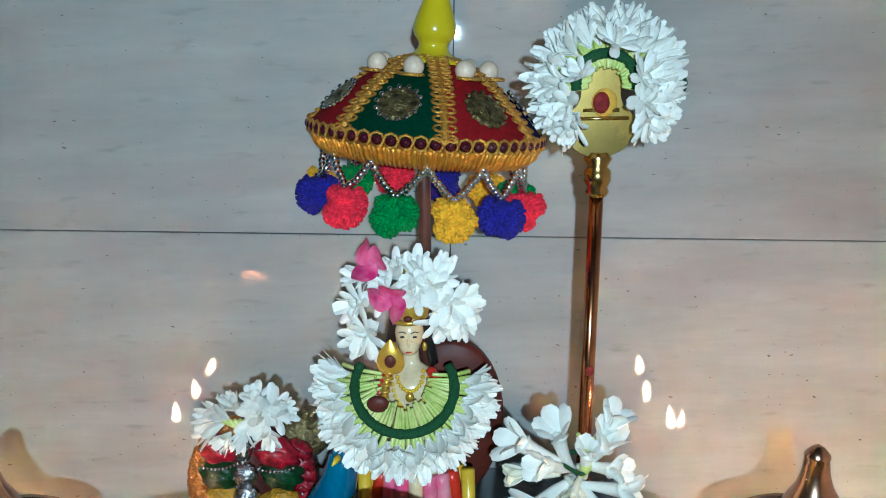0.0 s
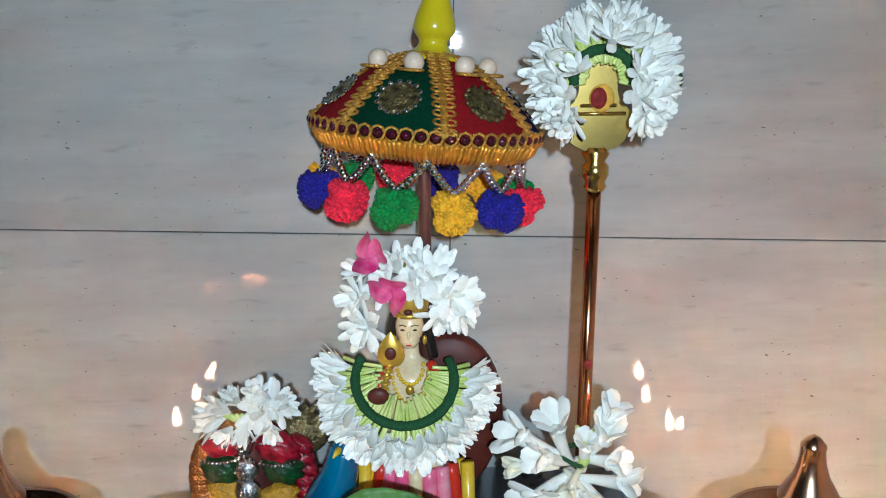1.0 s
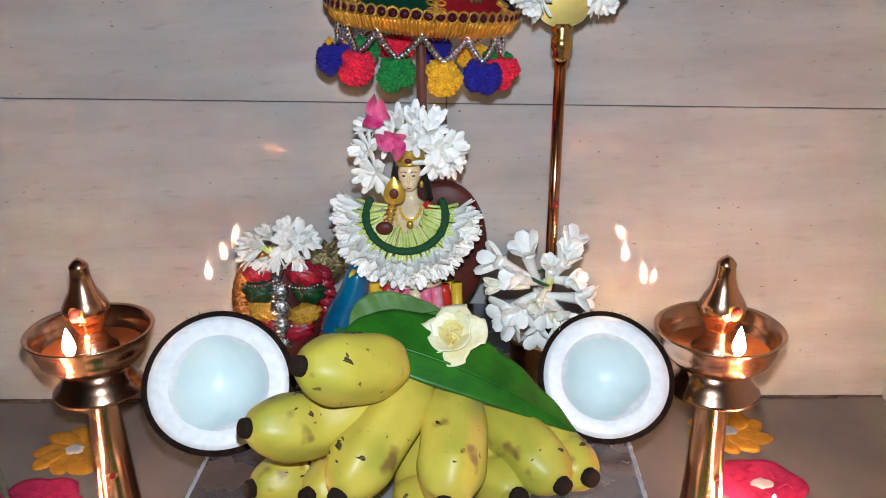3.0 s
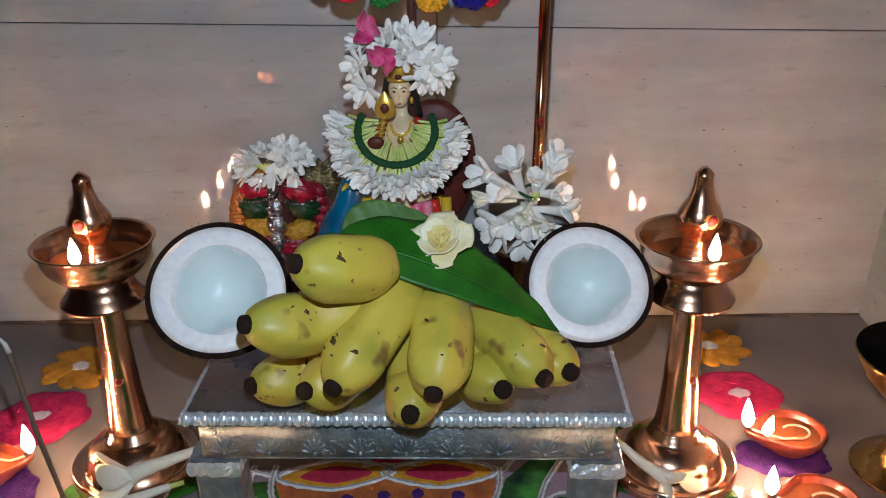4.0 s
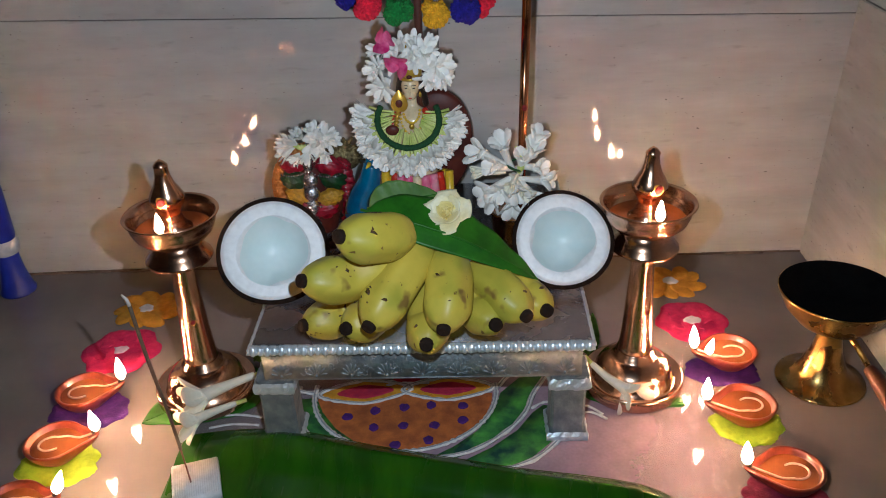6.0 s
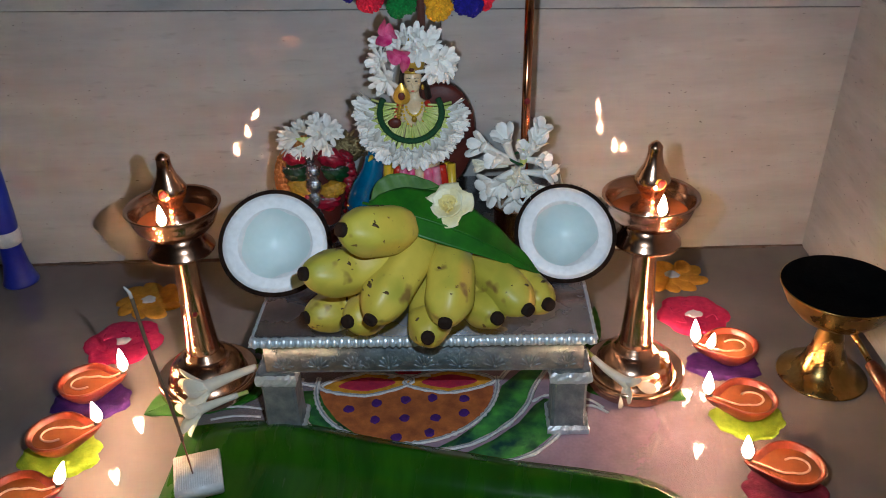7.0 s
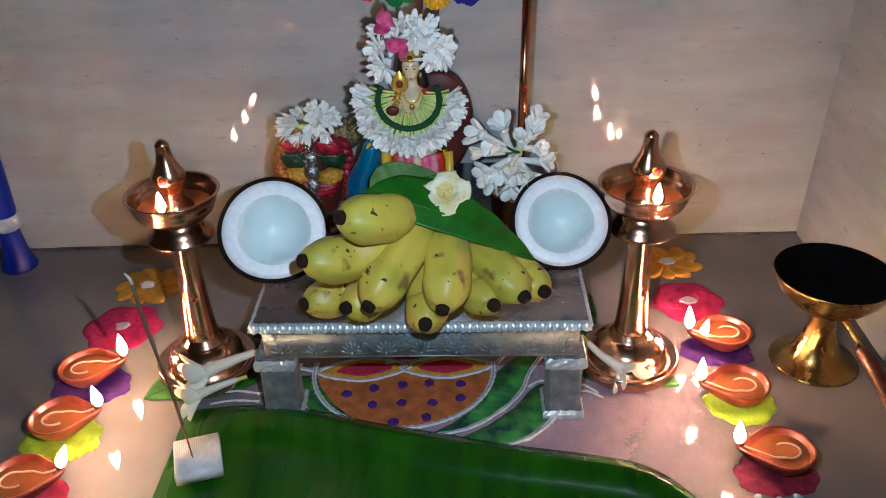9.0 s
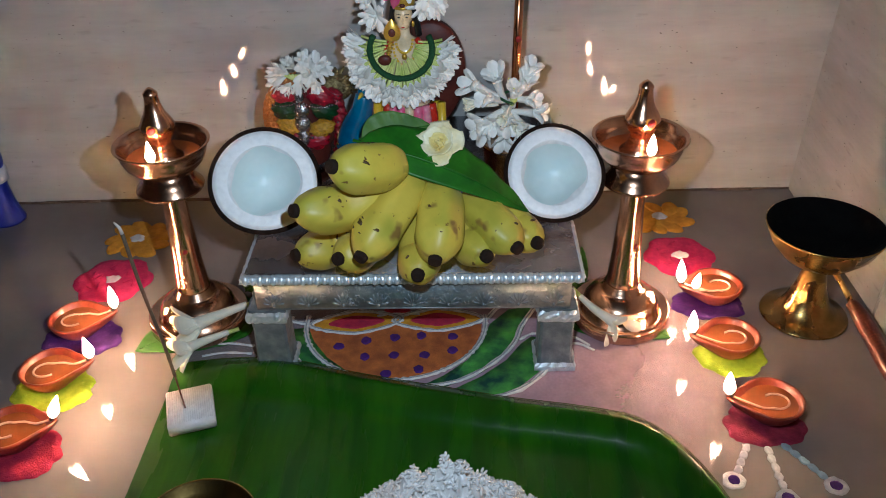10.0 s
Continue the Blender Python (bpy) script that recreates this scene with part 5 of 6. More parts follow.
garland("neck_garland", "thick white flower garland with green thread round the statue", (-0.0100, 0.147, 0.3085), (1, 0, -0.03), (0, 0.70, 0.69), 0.0318, radians(-207), radians(28), 22, 8, 0.0165, 0.008,
        span=(radians(-196), radians(14)), hang=0.26, size=(0.76, 0.94))

rr = random.Random(31)
hf = thing("head_flowers", "white flowers with magenta petals crowning the statue's head", "flowers", pose(-0.006, 0.160, 0.36))
BLOOMS = [  # kind, place, heading, size
    (DAISY, (-0.026, -0.018, -0.013), (-0.35, -0.9, -0.3), 0.98), (DAISY, (-0.030, -0.012, 0.005), (-0.75, -0.6, 0.0), 0.9), (WIDE, (-0.022, -0.006, 0.021), (-0.85, -0.4, 0.25), 0.85),
    (WIDE, (-0.006, -0.008, 0.019), (-0.3, -0.5, 0.85), 0.82), (WIDE, (0.004, -0.010, 0.020), (0.05, -0.6, 0.85), 0.85), (WIDE, (0.016, -0.008, 0.018), (0.45, -0.4, 0.8), 0.82),
    (DAISY, (0.027, -0.022, 0.007), (0.3, -0.95, 0.05), 1.0), (WIDE, (0.026, -0.012, 0.008), (0.9, -0.4, 0.2), 0.78), (DAISY, (0.019, -0.020, -0.003), (0.1, -0.85, -0.5), 0.8),
    (DAISY, (0.031, -0.014, -0.003), (0.7, -0.6, -0.35), 0.85), (WIDE, (0.006, -0.024, 0.018), (0.0, -1.0, 0.1), 0.6), (DAISY, (0.015, -0.022, 0.020), (0.2, -0.85, 0.5), 0.9),
    (DAISY, (0.004, -0.010, 0.012), (0.0, -0.9, 0.4), 0.9), (DAISY, (-0.014, -0.012, 0.012), (-0.4, -0.8, 0.4), 0.8), (FLOWERS, (-0.020, -0.010, -0.008), (-0.6, -0.4, -0.7), 0.75),
    (FLOWERS, (0.024, -0.010, -0.004), (0.6, -0.4, -0.6), 0.7),
]
for kit, p, d, size in BLOOMS:
    share("flower", kit[rr.randrange(4)], hf, frame_to(p, d) @ Matrix.Rotation(rr.uniform(0, 6), 4, "Z") @ Matrix.Scale(size, 4))
for px, py, pz, turn in ((-0.009, -0.040, 0.016, 0.2), (-0.023, -0.022, 0.035, 1.2)):
    bm = bmesh.new()
    for k in range(3):
        petal(bm, Matrix.Translation((px, py, pz)) @ Matrix.Rotation(turn + k * 2.1, 4, "Y") @ Matrix.Rotation(radians(-90 + 25 * k), 4, "Z") @ Matrix.Rotation(0.3, 4, "Y"), 0.0155, 0.0085, 0.8, nu=8, nv=5, tip=1.8)
    part("magenta_petals", bm, PINKP, hf, "crumpled magenta petals")

# ---- umbrella ----
RX, RY = 0.0050, 0.188


def umbrella():
    t = thing("temple_umbrella", "small velvet temple umbrella with gold braid, beads and pompoms", "umbrella", Matrix.Translation((RX, RY, 0.47)) @ Matrix.Rotation(radians(5.5), 4, "Y") @ Matrix.Translation((0, 0, -0.4742)))
    R, zr, H = 0.0750, 0.472, 0.047
    zc = lambda r: zr + H * (1 - (r / R) ** 1.95)
    az = lambda a: Vector((math.sin(a), -math.cos(a), 0))
    off = radians(-15)
    cols = [FELTG, FELTR, FELTB, FELTR, FELTG, FELTB, FELTR]
    for s in range(7):
        a0, a1 = off + (s - 0.5) * 2 * math.pi / 7, off + (s + 0.5) * 2 * math.pi / 7
        bm = bmesh.new()
        g = []
        for i in range(11):
            r = 0.008 + (R - 0.008) * i / 10
            g.append([bm.verts.new(az(a0 + (a1 - a0) * j / 8) * r + Vector((0, 0, zc(r) + 0.0012 * math.sin(math.pi * j / 8) * (r / R)))) for j in range(9)])
        for i in range(10):
            for j in range(8):
                bm.faces.new((g[i][j], g[i + 1][j], g[i + 1][j + 1], g[i][j + 1]))
        pan = part("canopy_panel", bm, cols[s], t, "velvet canopy panel")
        a = (a0 + a1) / 2
        r = 0.0585
        nrm = (az(a) * 0.69 + Vector((0, 0, 0.72))).normalized()
        m = frame_to(az(a) * r + Vector((0, 0, zc(r) + 0.0016)), nrm)
        bm = lathe(bmesh.new(), [(0.0125, 0), (0.0125, 0.0012), (0.010, 0.0016), (0.009, 0.001), (0.006, 0.0014), (0.003, 0.003), (0, 0.0034)], 20, m)
        part("medallion", bm, MEDAL, pan, "antique gold sequin medallion")
        bm = bmesh.new()
        for k in range(14):
            q = 2 * math.pi * k / 14
            ball(bm, m @ Vector((0.0128 * math.cos(q), 0.0128 * math.sin(q), 0.0012)), 0.0017, 7, 5)
        part("bead_ring_trim", bm, SILVER if s % 2 == 0 else MEDAL, pan)
        if s != 4:
            r = 0.036
            m = az(a) * r + Vector((0, 0, zc(r) + 0.0052))
            part("wooden_bead", ball(bmesh.new(), m, 0.0064, 14, 10), BEADW, pan, "pale round wooden bead")
            bm = bmesh.new()
            ring = [m + az(a) * 0.004 + Vector((0, 0, -0.0045)) + (az(a + math.pi / 2) * math.cos(q) * 0.0075 + az(a) * math.sin(q) * 0.006) for q in np.linspace(0, 6.28, 14)]
            tube(bm, ring, 0.0012, 5)
            part("bead_ring", bm, BRAID, pan)
        # braid along the seam
        bm = bmesh.new()
        for i in range(15):
            r = 0.010 + (R - 0.012) * i / 14
            for sg in (-1, 1):
                c = az(a1) * r + az(a1 + math.pi / 2) * (sg * 0.0034) + Vector((0, 0, zc(r) + 0.0016))
                loop = [c + az(a1) * (0.0032 * math.sin(q)) + az(a1 + math.pi / 2) * (0.0034 * math.cos(q)) + Vector((0, 0, -0.0016 * math.sin(q) * r / R)) for q in np.linspace(0, 6.28, 9)]
                tube(bm, loop, 0.0009, 5)
        tube(bm, [az(a1) * r + Vector((0, 0, zc(r) + 0.0004)) for r in np.linspace(0.008, R, 12)], 0.0024, 6)
        part("seam_braid", bm, BRAID, t, "gold braid along the seam")
    bm = bmesh.new()
    n = 56
    for k in range(n):
        a = 2 * math.pi * k / n
        c = az(a) * (R + 0.0006) + Vector((0, 0, zr + 0.0005))
        loop = [c + az(a + math.pi / 2) * (0.0044 * math.cos(q)) + Vector((0, 0, 0.0042 * math.sin(q))) for q in np.linspace(0, 6.28, 9)]
        tube(bm, loop, 0.0009, 5)
    part("rim_chain", bm, BRAID, t, "gold chain trim round the rim")
    bm = bmesh.new()
    ball(bm, (0, 0, 0), (0.003, 0.003, 0.0028), 8, 6)
    gem = bpy.data.meshes.new("gem")
    bm.to_mesh(gem)
    bm.free()
    for p in gem.polygons:
        p.use_smooth = True
    gem.materials.append(GEM)
    for k in range(n):
        share("gem", gem, t, Matrix.Translation(az(2 * math.pi * k / n) * (R - 0.0004) + Vector((0, 0, zr + 0.0005))))
    bm = lathe(bmesh.new(), [(R - 0.002, zr - 0.003), (R - 0.0045, zr - 0.0065), (0.0690, zr - 0.0105), (0.0645, zr - 0.0140), (0.0625, zr - 0.0145)], 60)
    for k in range(150):
        a = 2 * math.pi * k / 150
        w = 0.0006 * math.sin(k * 1.7) + 0.0004 * math.sin(k * 0.61)
        tube(bm, [az(a) * (r + w) + Vector((0, 0, z)) for r, z in ((R - 0.0012, zr - 0.0035), (R - 0.0035, zr - 0.0065), (0.0700, zr - 0.0105), (0.0652, zr - 0.0145))], 0.0012, 5)
    part("fringe_band", bm, ZARI, t, "orange-gold ribbed fringe band")
    part("canopy_lining", lathe(bmesh.new(), [(0.0655, zr - 0.0145), (0.05, zr - 0.002), (0.004, zr + 0.02)], 40), FELTR, t, "dark lining")
    names = ["green", "yellow", "blue", "red"] * 3
    rr = random.Random(8)
    for k in range(12):
        a = radians(-11 + 30 * k)
        b0 = az(a - radians(15)) * 0.0655 + Vector((0, 0, zr - 0.0140))
        b1 = az(a + radians(15)) * 0.0655 + Vector((0, 0, zr - 0.0140))
        lo = az(a) * 0.066 + Vector((0, 0, zr - 0.0325))
        bm = bmesh.new()
        for p, q in ((b0, lo), (b1, lo)):
            for i in range(8):
                u = i / 7.5
                ball(bm, p.lerp(q, u) + Vector((rr.uniform(-.0004, .0004), 0, -0.0015 * math.sin(math.pi * u))), 0.0025, 8, 6)
        sw = tagged(part("bead_swag", bm, SILVER, t, "swag of silver beads"), kind="stuff")
        c = lo + Vector((0, 0, -0.0100)) + az(a) * 0.001
        bm = bmesh.new()
        bmesh.ops.create_icosphere(bm, subdivisions=2, radius=0.0105, matrix=Matrix.Translation(c))
        for i in range(700):
            d = Vector((rr.gauss(0, 1), rr.gauss(0, 1), rr.gauss(0, 1))).normalized()
            if d.z > 0.75:
                continue
            L = 0.0146 * rr.uniform(0.90, 1.06) * (1 - 0.28 * max(0, math.cos(math.atan2(d.z, d.x) + 1.1 + k * 1.9)) ** 14 - 0.2 * max(0, math.cos(math.atan2(d.z, d.x) + 3.4 + k * 2.3)) ** 18)
            e = c + d * L
            tube(bm, [c + d * 0.006, c + d * L * 0.7, e], [0.0012, 0.0013, 0.0010], 4)
        part("pompom", bm, YARN[names[k]], sw, "fluffy %s yarn pompom" % names[k])
    part("pole", tube(bmesh.new(), [(0.0300, 0, 0.1345), (0, 0, 0.45), (0, 0, 0.53)], 0.0042, 12), ROD, t, "thin dark brown pole")
    fin = smooth_prof([(0.0215, 0.514, 0), (0.0205, 0.5175, 0), (0.0145, 0.5195, 0), (0.0102, 0.523, 0), (0.0094, 0.527, 0), (0.0125, 0.5315, 0), (0.0134, 0.5360, 0), (0.0120, 0.543, 0), (0.0088, 0.552, 0), (0.0050, 0.562, 0), (0, 0.568, 0)], 3)
    part("finial", lathe(bmesh.new(), [(max(0, v.x), v.y) for v in fin], 32), YELPL, t, "glossy yellow turned finial")


umbrella()


# ---- spear in its pot, with flowers ----
def spear():
    t = thing("ceremonial_spear", "copper ceremonial spear with a brass leaf-shaped head", "spear", pose(0.107, 0.172, 0))
    part("shaft", tube(bmesh.new(), [(0.0, 0, 0.135), (0.005, -0.002, 0.438)], [0.0048, 0.0046], 16), COPPER, t, "polished copper shaft")
    part("mark", ball(bmesh.new(), (0.0035, -0.0055, 0.312), (0.003, 0.0016, 0.0035), 10, 7), KUMKUM, t, "dark red kumkum mark")
    m = Matrix.Translation((0.005, -0.003, 0))
    part("neck", lathe(bmesh.new(), [(0.0055, 0.428), (0.0075, 0.431), (0.0062, 0.434), (0.0085, 0.438), (0.0085, 0.444), (0.006, 0.447), (0.009, 0.452), (0.006, 0.456)], 24, m), GOLD, t, "ringed brass neck")
    prof = smooth_prof([(0.006, 0.4535, 0), (0.0150, 0.458, 0), (0.0205, 0.4665, 0), (0.0220, 0.4760, 0), (0.0190, 0.4800, 0), (0.0140, 0.485, 0), (0.0118, 0.492, 0), (0.0125, 0.503, 0), (0.009, 0.516, 0), (0.0035, 0.528, 0), (0, 0.532, 0)], 4)
    bm = bmesh.new()
    out = [(max(0, p.x), p.y) for p in prof]
    pts = out + [(-x, z) for x, z in reversed(out[:-1])]
    f = [bm.verts.new((0.005 + x, -0.0065, z)) for x, z in pts]
    k = [bm.verts.new((0.005 + x, 0.0, z)) for x, z in pts]
    for i in range(len(pts) - 1):
        bm.faces.new((k[i], k[i + 1], f[i + 1], f[i]))
    bm.faces.new(f)
    bm.faces.new(list(reversed(k)))
    bmesh.ops.recalc_face_normals(bm, faces=bm.faces)
    head = part("blade", bm, mat("dull_brass", (0.55, 0.41, 0.12), 0.24, 1, (0.46, 0.33, 0.09), 25), t, "flat brass leaf-shaped blade", smooth=False)
    for z, w in ((0.477, 0.017), (0.482, 0.011)):
        part("ridge", tube(bmesh.new(), [(0.005 - w, -0.0085, z), (0.005 + w, -0.0085, z)], 0.0012, 7), GOLD, head)
    part("turmeric_mark", ball(bmesh.new(), (0.007, -0.0085, 0.4865), (0.0078, 0.002, 0.0085), 16, 8), TURMERIC, head, "yellow turmeric smear")
    part("kumkum_mark", ball(bmesh.new(), (0.005, -0.0098, 0.4865), (0.0052, 0.002, 0.0066), 16, 8), KUMKUM, head, "dark red kumkum mark")


spear()
sg_ = garland("spear_garland", "white flower garland with green thread tied on the spear head", (0.1135, 0.158, 0.4975), (1, 0, 0), (0, 0.15, 0.98), 0.0180, radians(-12), radians(192), 16, 15, 0.0085, 0.003, span=(radians(-52), radians(232)), size=(0.80, 1.0))
rr = random.Random(77)
for x, z, dx, dz, k in ((0.092, 0.487, -0.5, -0.1, 0.85), (0.094, 0.477, -0.4, -0.6, 0.75), (0.098, 0.503, -0.6, 0.3, 0.7), (0.134, 0.488, 0.35, 0.0, 0.95), (0.137, 0.478, 0.4, -0.6, 0.8), (0.132, 0.502, 0.6, 0.4, 0.8), (0.116, 0.521, 0.1, 0.7, 0.75)):
    share("flower", (DAISY if dx > 0 else WIDE)[rr.randrange(4)], sg_, frame_to((x - 0.1135, -0.014, z - 0.4975), (dx, -0.8, dz)) @ Matrix.Rotation(rr.uniform(0, 6), 4, "Z") @ Matrix.Scale(k, 4))
wr = thing("thread_loop", "loose curl of dark green garland thread", "thread", pose(0.156, 0.158, 0.497))
part("curl", tube(bmesh.new(), [(0.005 * math.cos(a), 0, 0.0055 * math.sin(a)) for a in np.linspace(-2.2, 2.6, 16)], 0.0011, 6), THREAD, wr)

pot = thing("brass_pot", "dull brass pot filled with sandy rice holding the spear", "pot", pose(0.107, 0.172, 0.131))
part("body", lathe(bmesh.new(), [(0, 0), (0.024, 0), (0.026, 0.006), (0.030, 0.020), (0.031, 0.040), (0.0335, 0.058), (0.036, 0.063), (0.0355, 0.065), (0.033, 0.064), (0.030, 0.056)], 40), BRASS, pot)
part("filling", lathe(bmesh.new(), [(0.0305, 0.058), (0.02, 0.060), (0, 0.061)], 32), mat("raw_rice", (0.55, 0.40, 0.26), 0.8, 0, (0.42, 0.28, 0.18), 300, bump=0.8, bscale=600), pot, "sandy grain filling")

tb = thing("tuberose_posy", "posy of white tuberose flowers tied to the spear shaft", "flowers", pose(0.100, 0.160, 0.244))
rr = random.Random(41)
SPRAY = [  # where a head opens, its heading, size, how far open
    ((-0.040, 0.027), (-0.85, -0.35, 0.45), 0.86, 0.7), ((-0.018, 0.036), (-0.45, -0.4, 0.85), 0.80, 0.9), ((-0.040, 0.005), (-0.95, -0.3, 0.05), 0.66, 0.25), ((-0.033, -0.010), (-0.9, -0.55, -0.15), 0.84, 0.9),
    ((-0.024, -0.022), (-0.7, -0.6, -0.45), 0.80, 0.9), ((-0.002, -0.030), (-0.1, -0.7, -0.7), 0.80, 0.9), ((0.022, -0.016), (0.6, -0.75, -0.3), 0.86, 0.8), ((0.036, -0.005), (0.95, -0.3, 0.0), 0.74, 0.7),
    ((0.016, 0.038), (0.3, -0.3, 0.95), 0.84, 0.5), ((0.023, 0.050), (0.45, -0.15, 0.95), 0.70, 0.8), ((-0.006, 0.002), (-0.45, -0.9, 0.0), 0.62, 0.2), ((0.010, -0.006), (0.5, -0.85, -0.15), 0.66, 0.25),
    ((0.014, -0.028), (0.3, -0.7, -0.6), 0.72, 0.9), ((-0.012, -0.014), (-0.3, -0.95, -0.2), 0.70, 0.9), ((-0.026, 0.014), (-0.8, -0.6, 0.25), 0.72, 0.6), ((0.004, 0.024), (-0.1, -0.6, 0.8), 0.66, 0.3), ((0.024, 0.020), (0.7, -0.6, 0.4), 0.66, 0.5),
    ((0.000, -0.014), (0.1, -0.95, -0.3), 0.70, 0.8), ((0.028, -0.022), (0.7, -0.6, -0.4), 0.66, 0.9),
]
for k, ((hx_, hz), d, size, open_) in enumerate(SPRAY):
    d = Vector(d).normalized()
    size *= 1.16
    head = Vector((hx_ * 0.94, -0.014 + 0.02 * d.y, hz * 0.94)) - d * (0.038 * size)
    tuberose("tuberose", tb, frame_to(head, d) @ Matrix.Rotation(rr.uniform(0, 6), 4, "Z") @ Matrix.Scale(size, 4), open_, 60 + k, BUDROSE if open_ < 0.3 else TUBEROSE)
for px, pz, dx, dz in ((0.014, 0.030, 0.5, 0.6), (0.004, 0.026, -0.3, 0.8), (0.006, 0.012, 0.2, 0.9)):
    part("leaf_bract", tube(bmesh.new(), [(px - dx * 0.008, -0.016, pz - dz * 0.008), (px, -0.018, pz), (px + dx * 0.012, -0.018, pz + dz * 0.012)], [0.0022, 0.0042, 0.0012], 8), STEM, tb, "pale green bract")
bm = bmesh.new()
for pz in (0.010, -0.016):
    tube(bm, [(0.009 * math.cos(a), -0.008 + 0.014 * math.sin(a), pz + 0.002 * math.sin(2 * a)) for a in np.linspace(0, 6.28, 16)], 0.0014, 6)
part("tie", bm, THREAD, tb, "dark green tie thread")


# ---- small decorated goddess ----
def goddess(bm):
    # 0 silver 1 red chenille 2 green 3 yellow 4 copper 5 gold tinsel 6 maroon
    for k, (r, z0, z1) in enumerate(((0.034, 0.0, 0.008), (0.030, 0.008, 0.016), (0.025, 0.016, 0.030))):
        lathe(bm, [(0, z0), (r, z0), (r, z1 - 0.001), (r - 0.001, z1), (0, z1)], 24, mi=0 if k != 1 else 6)
    lathe(bm, [(0.026, 0.028), (0.030, 0.05), (0.024, 0.085), (0.013, 0.115), (0.010, 0.125)], 22, mi=6)
    ball(bm, (0.004, -0.006, 0.125), (0.009, 0.010, 0.013), 12, 9, 0)
    rg = random.Random(3)
    ball(bm, (0.008, -0.004, 0.082), (0.034, 0.010, 0.046), 20, 14, 6)

    def puff(c, r, mi, ph, turn):
        """A gathered bundle of satin, ribbed across."""
        g = bmesh.ops.create_uvsphere(bm, u_segments=30, v_segments=14, radius=1)
        rot = Matrix.Rotation(turn, 4, "Y")
        for v in g["verts"]:
            k = 1 + 0.10 * math.sin(11 * v.co.z + ph + 2 * v.co.x) + 0.07 * math.sin(9 * v.co.x + 6 * v.co.z + ph)
            v.co = Vector(c) + rot @ Vector((v.co.x * r[0] * k, v.co.y * r[1] * k, v.co.z * r[2] * k))
            for f in v.link_faces:
                f.material_index = mi

    for x, z, rx, rz, mi_, tn in ((-0.014, 0.116, 0.0115, 0.0085, 1, -0.2), (0.026, 0.113, 0.0135, 0.0095, 1, 0.3), (-0.015, 0.097, 0.0118, 0.0098, 2, 0.0), (0.029, 0.097, 0.0125, 0.0098, 2, 0.15),
                                  (-0.011, 0.078, 0.0125, 0.0085, 3, 0.35), (0.024, 0.075, 0.0125, 0.0085, 3, -0.4), (-0.004, 0.061, 0.0160, 0.0085, 1, 0.1), (0.014, 0.058, 0.0140, 0.0080, 1, -0.2)):
        puff((x, -0.020, z), (rx * 1.22, 0.0095, rz * 1.2), mi_, x * 300, tn)
    for sx, x0, z0 in ((-1, -0.026, 0.106), (1, 0.015, 0.104)):
        for k in range(10):
            ball(bm, (x0 + 0.0027 * k, -0.0315, z0 + 0.0003 * (k - 4) ** 2 * 0.4), 0.0012, 6, 4, 0)
    # bright silver figure in the middle
    for c, r in (((0.004, -0.028, 0.118), (0.0062, 0.006, 0.0085)), ((0.005, -0.029, 0.100), (0.0085, 0.006, 0.0085)), ((0.005, -0.030, 0.084), (0.0095, 0.007, 0.0095)), ((0.004, -0.028, 0.066), (0.0070, 0.006, 0.010)), ((0.003, -0.028, 0.050), (0.0090, 0.007, 0.0060))):
        ball(bm, c, r, 14, 10, 0)
    for k in range(46):
        p = Vector((0.005 + rg.gauss(0, 0.006), -0.034 + rg.uniform(-0.003, 0.002), rg.uniform(0.048, 0.122)))
        ball(bm, p, (rg.uniform(0.0010, 0.0024), 0.0014, rg.uniform(0.0008, 0.0022)), 6, 4, 0)
    # pleated red sash with a line of pearls
    for k in range(9):
        z = 0.040 + 0.009 * k
        puff((0.046 - 0.0012 * abs(k - 3), -0.012, z), (0.0100, 0.008, 0.0056), 1, k, 0.45)
    for k in range(15):
        ball(bm, (0.044 + 0.002 * math.sin(k * 0.5), -0.0215, 0.040 + 0.0052 * k), 0.0011, 6, 4, 0)
    # copper glitter arch and gold tinsel fan
    for k in range(13):
        a = radians(96 + k * 9)
        p = Vector((-0.002 + 0.040 * math.cos(a), 0.006, 0.080 + 0.046 * math.sin(a)))
        ball(bm, p + Vector((0.006, -0.012, 0)), (0.0095, 0.007, 0.0105), 9, 7, 4)
    for k in range(40):
        a = rg.uniform(-0.6, 1.9)
        q = rg.uniform(0.014, 0.032)
        c = Vector((0.036, 0.012, 0.112))
        e = c + Vector((math.cos(a) * q, rg.uniform(-0.014, 0.004), math.sin(a) * q * 0.8))
        tube(bm, [c, (c + e) / 2 + Vector((0, -0.004, 0.002)), e], [0.003, 0.0036, 0.0012], 5, mi=5)
    ball(bm, (0.037, 0.006, 0.112), (0.022, 0.010, 0.017), 14, 9, 5)


statue("goddess_idol", "small silver goddess idol dressed in red, green and yellow garlands", [SILVERF, CHENR, CHENG, CHENY, COPFOIL, GOLDDRY, MAROON], goddess, pose(-0.130, 0.205, 0.131))
gf = thing("idol_flowers", "tuft of white flowers on the small idol's head", "flowers", pose(-0.128, 0.200, 0.272))
rr = random.Random(51)
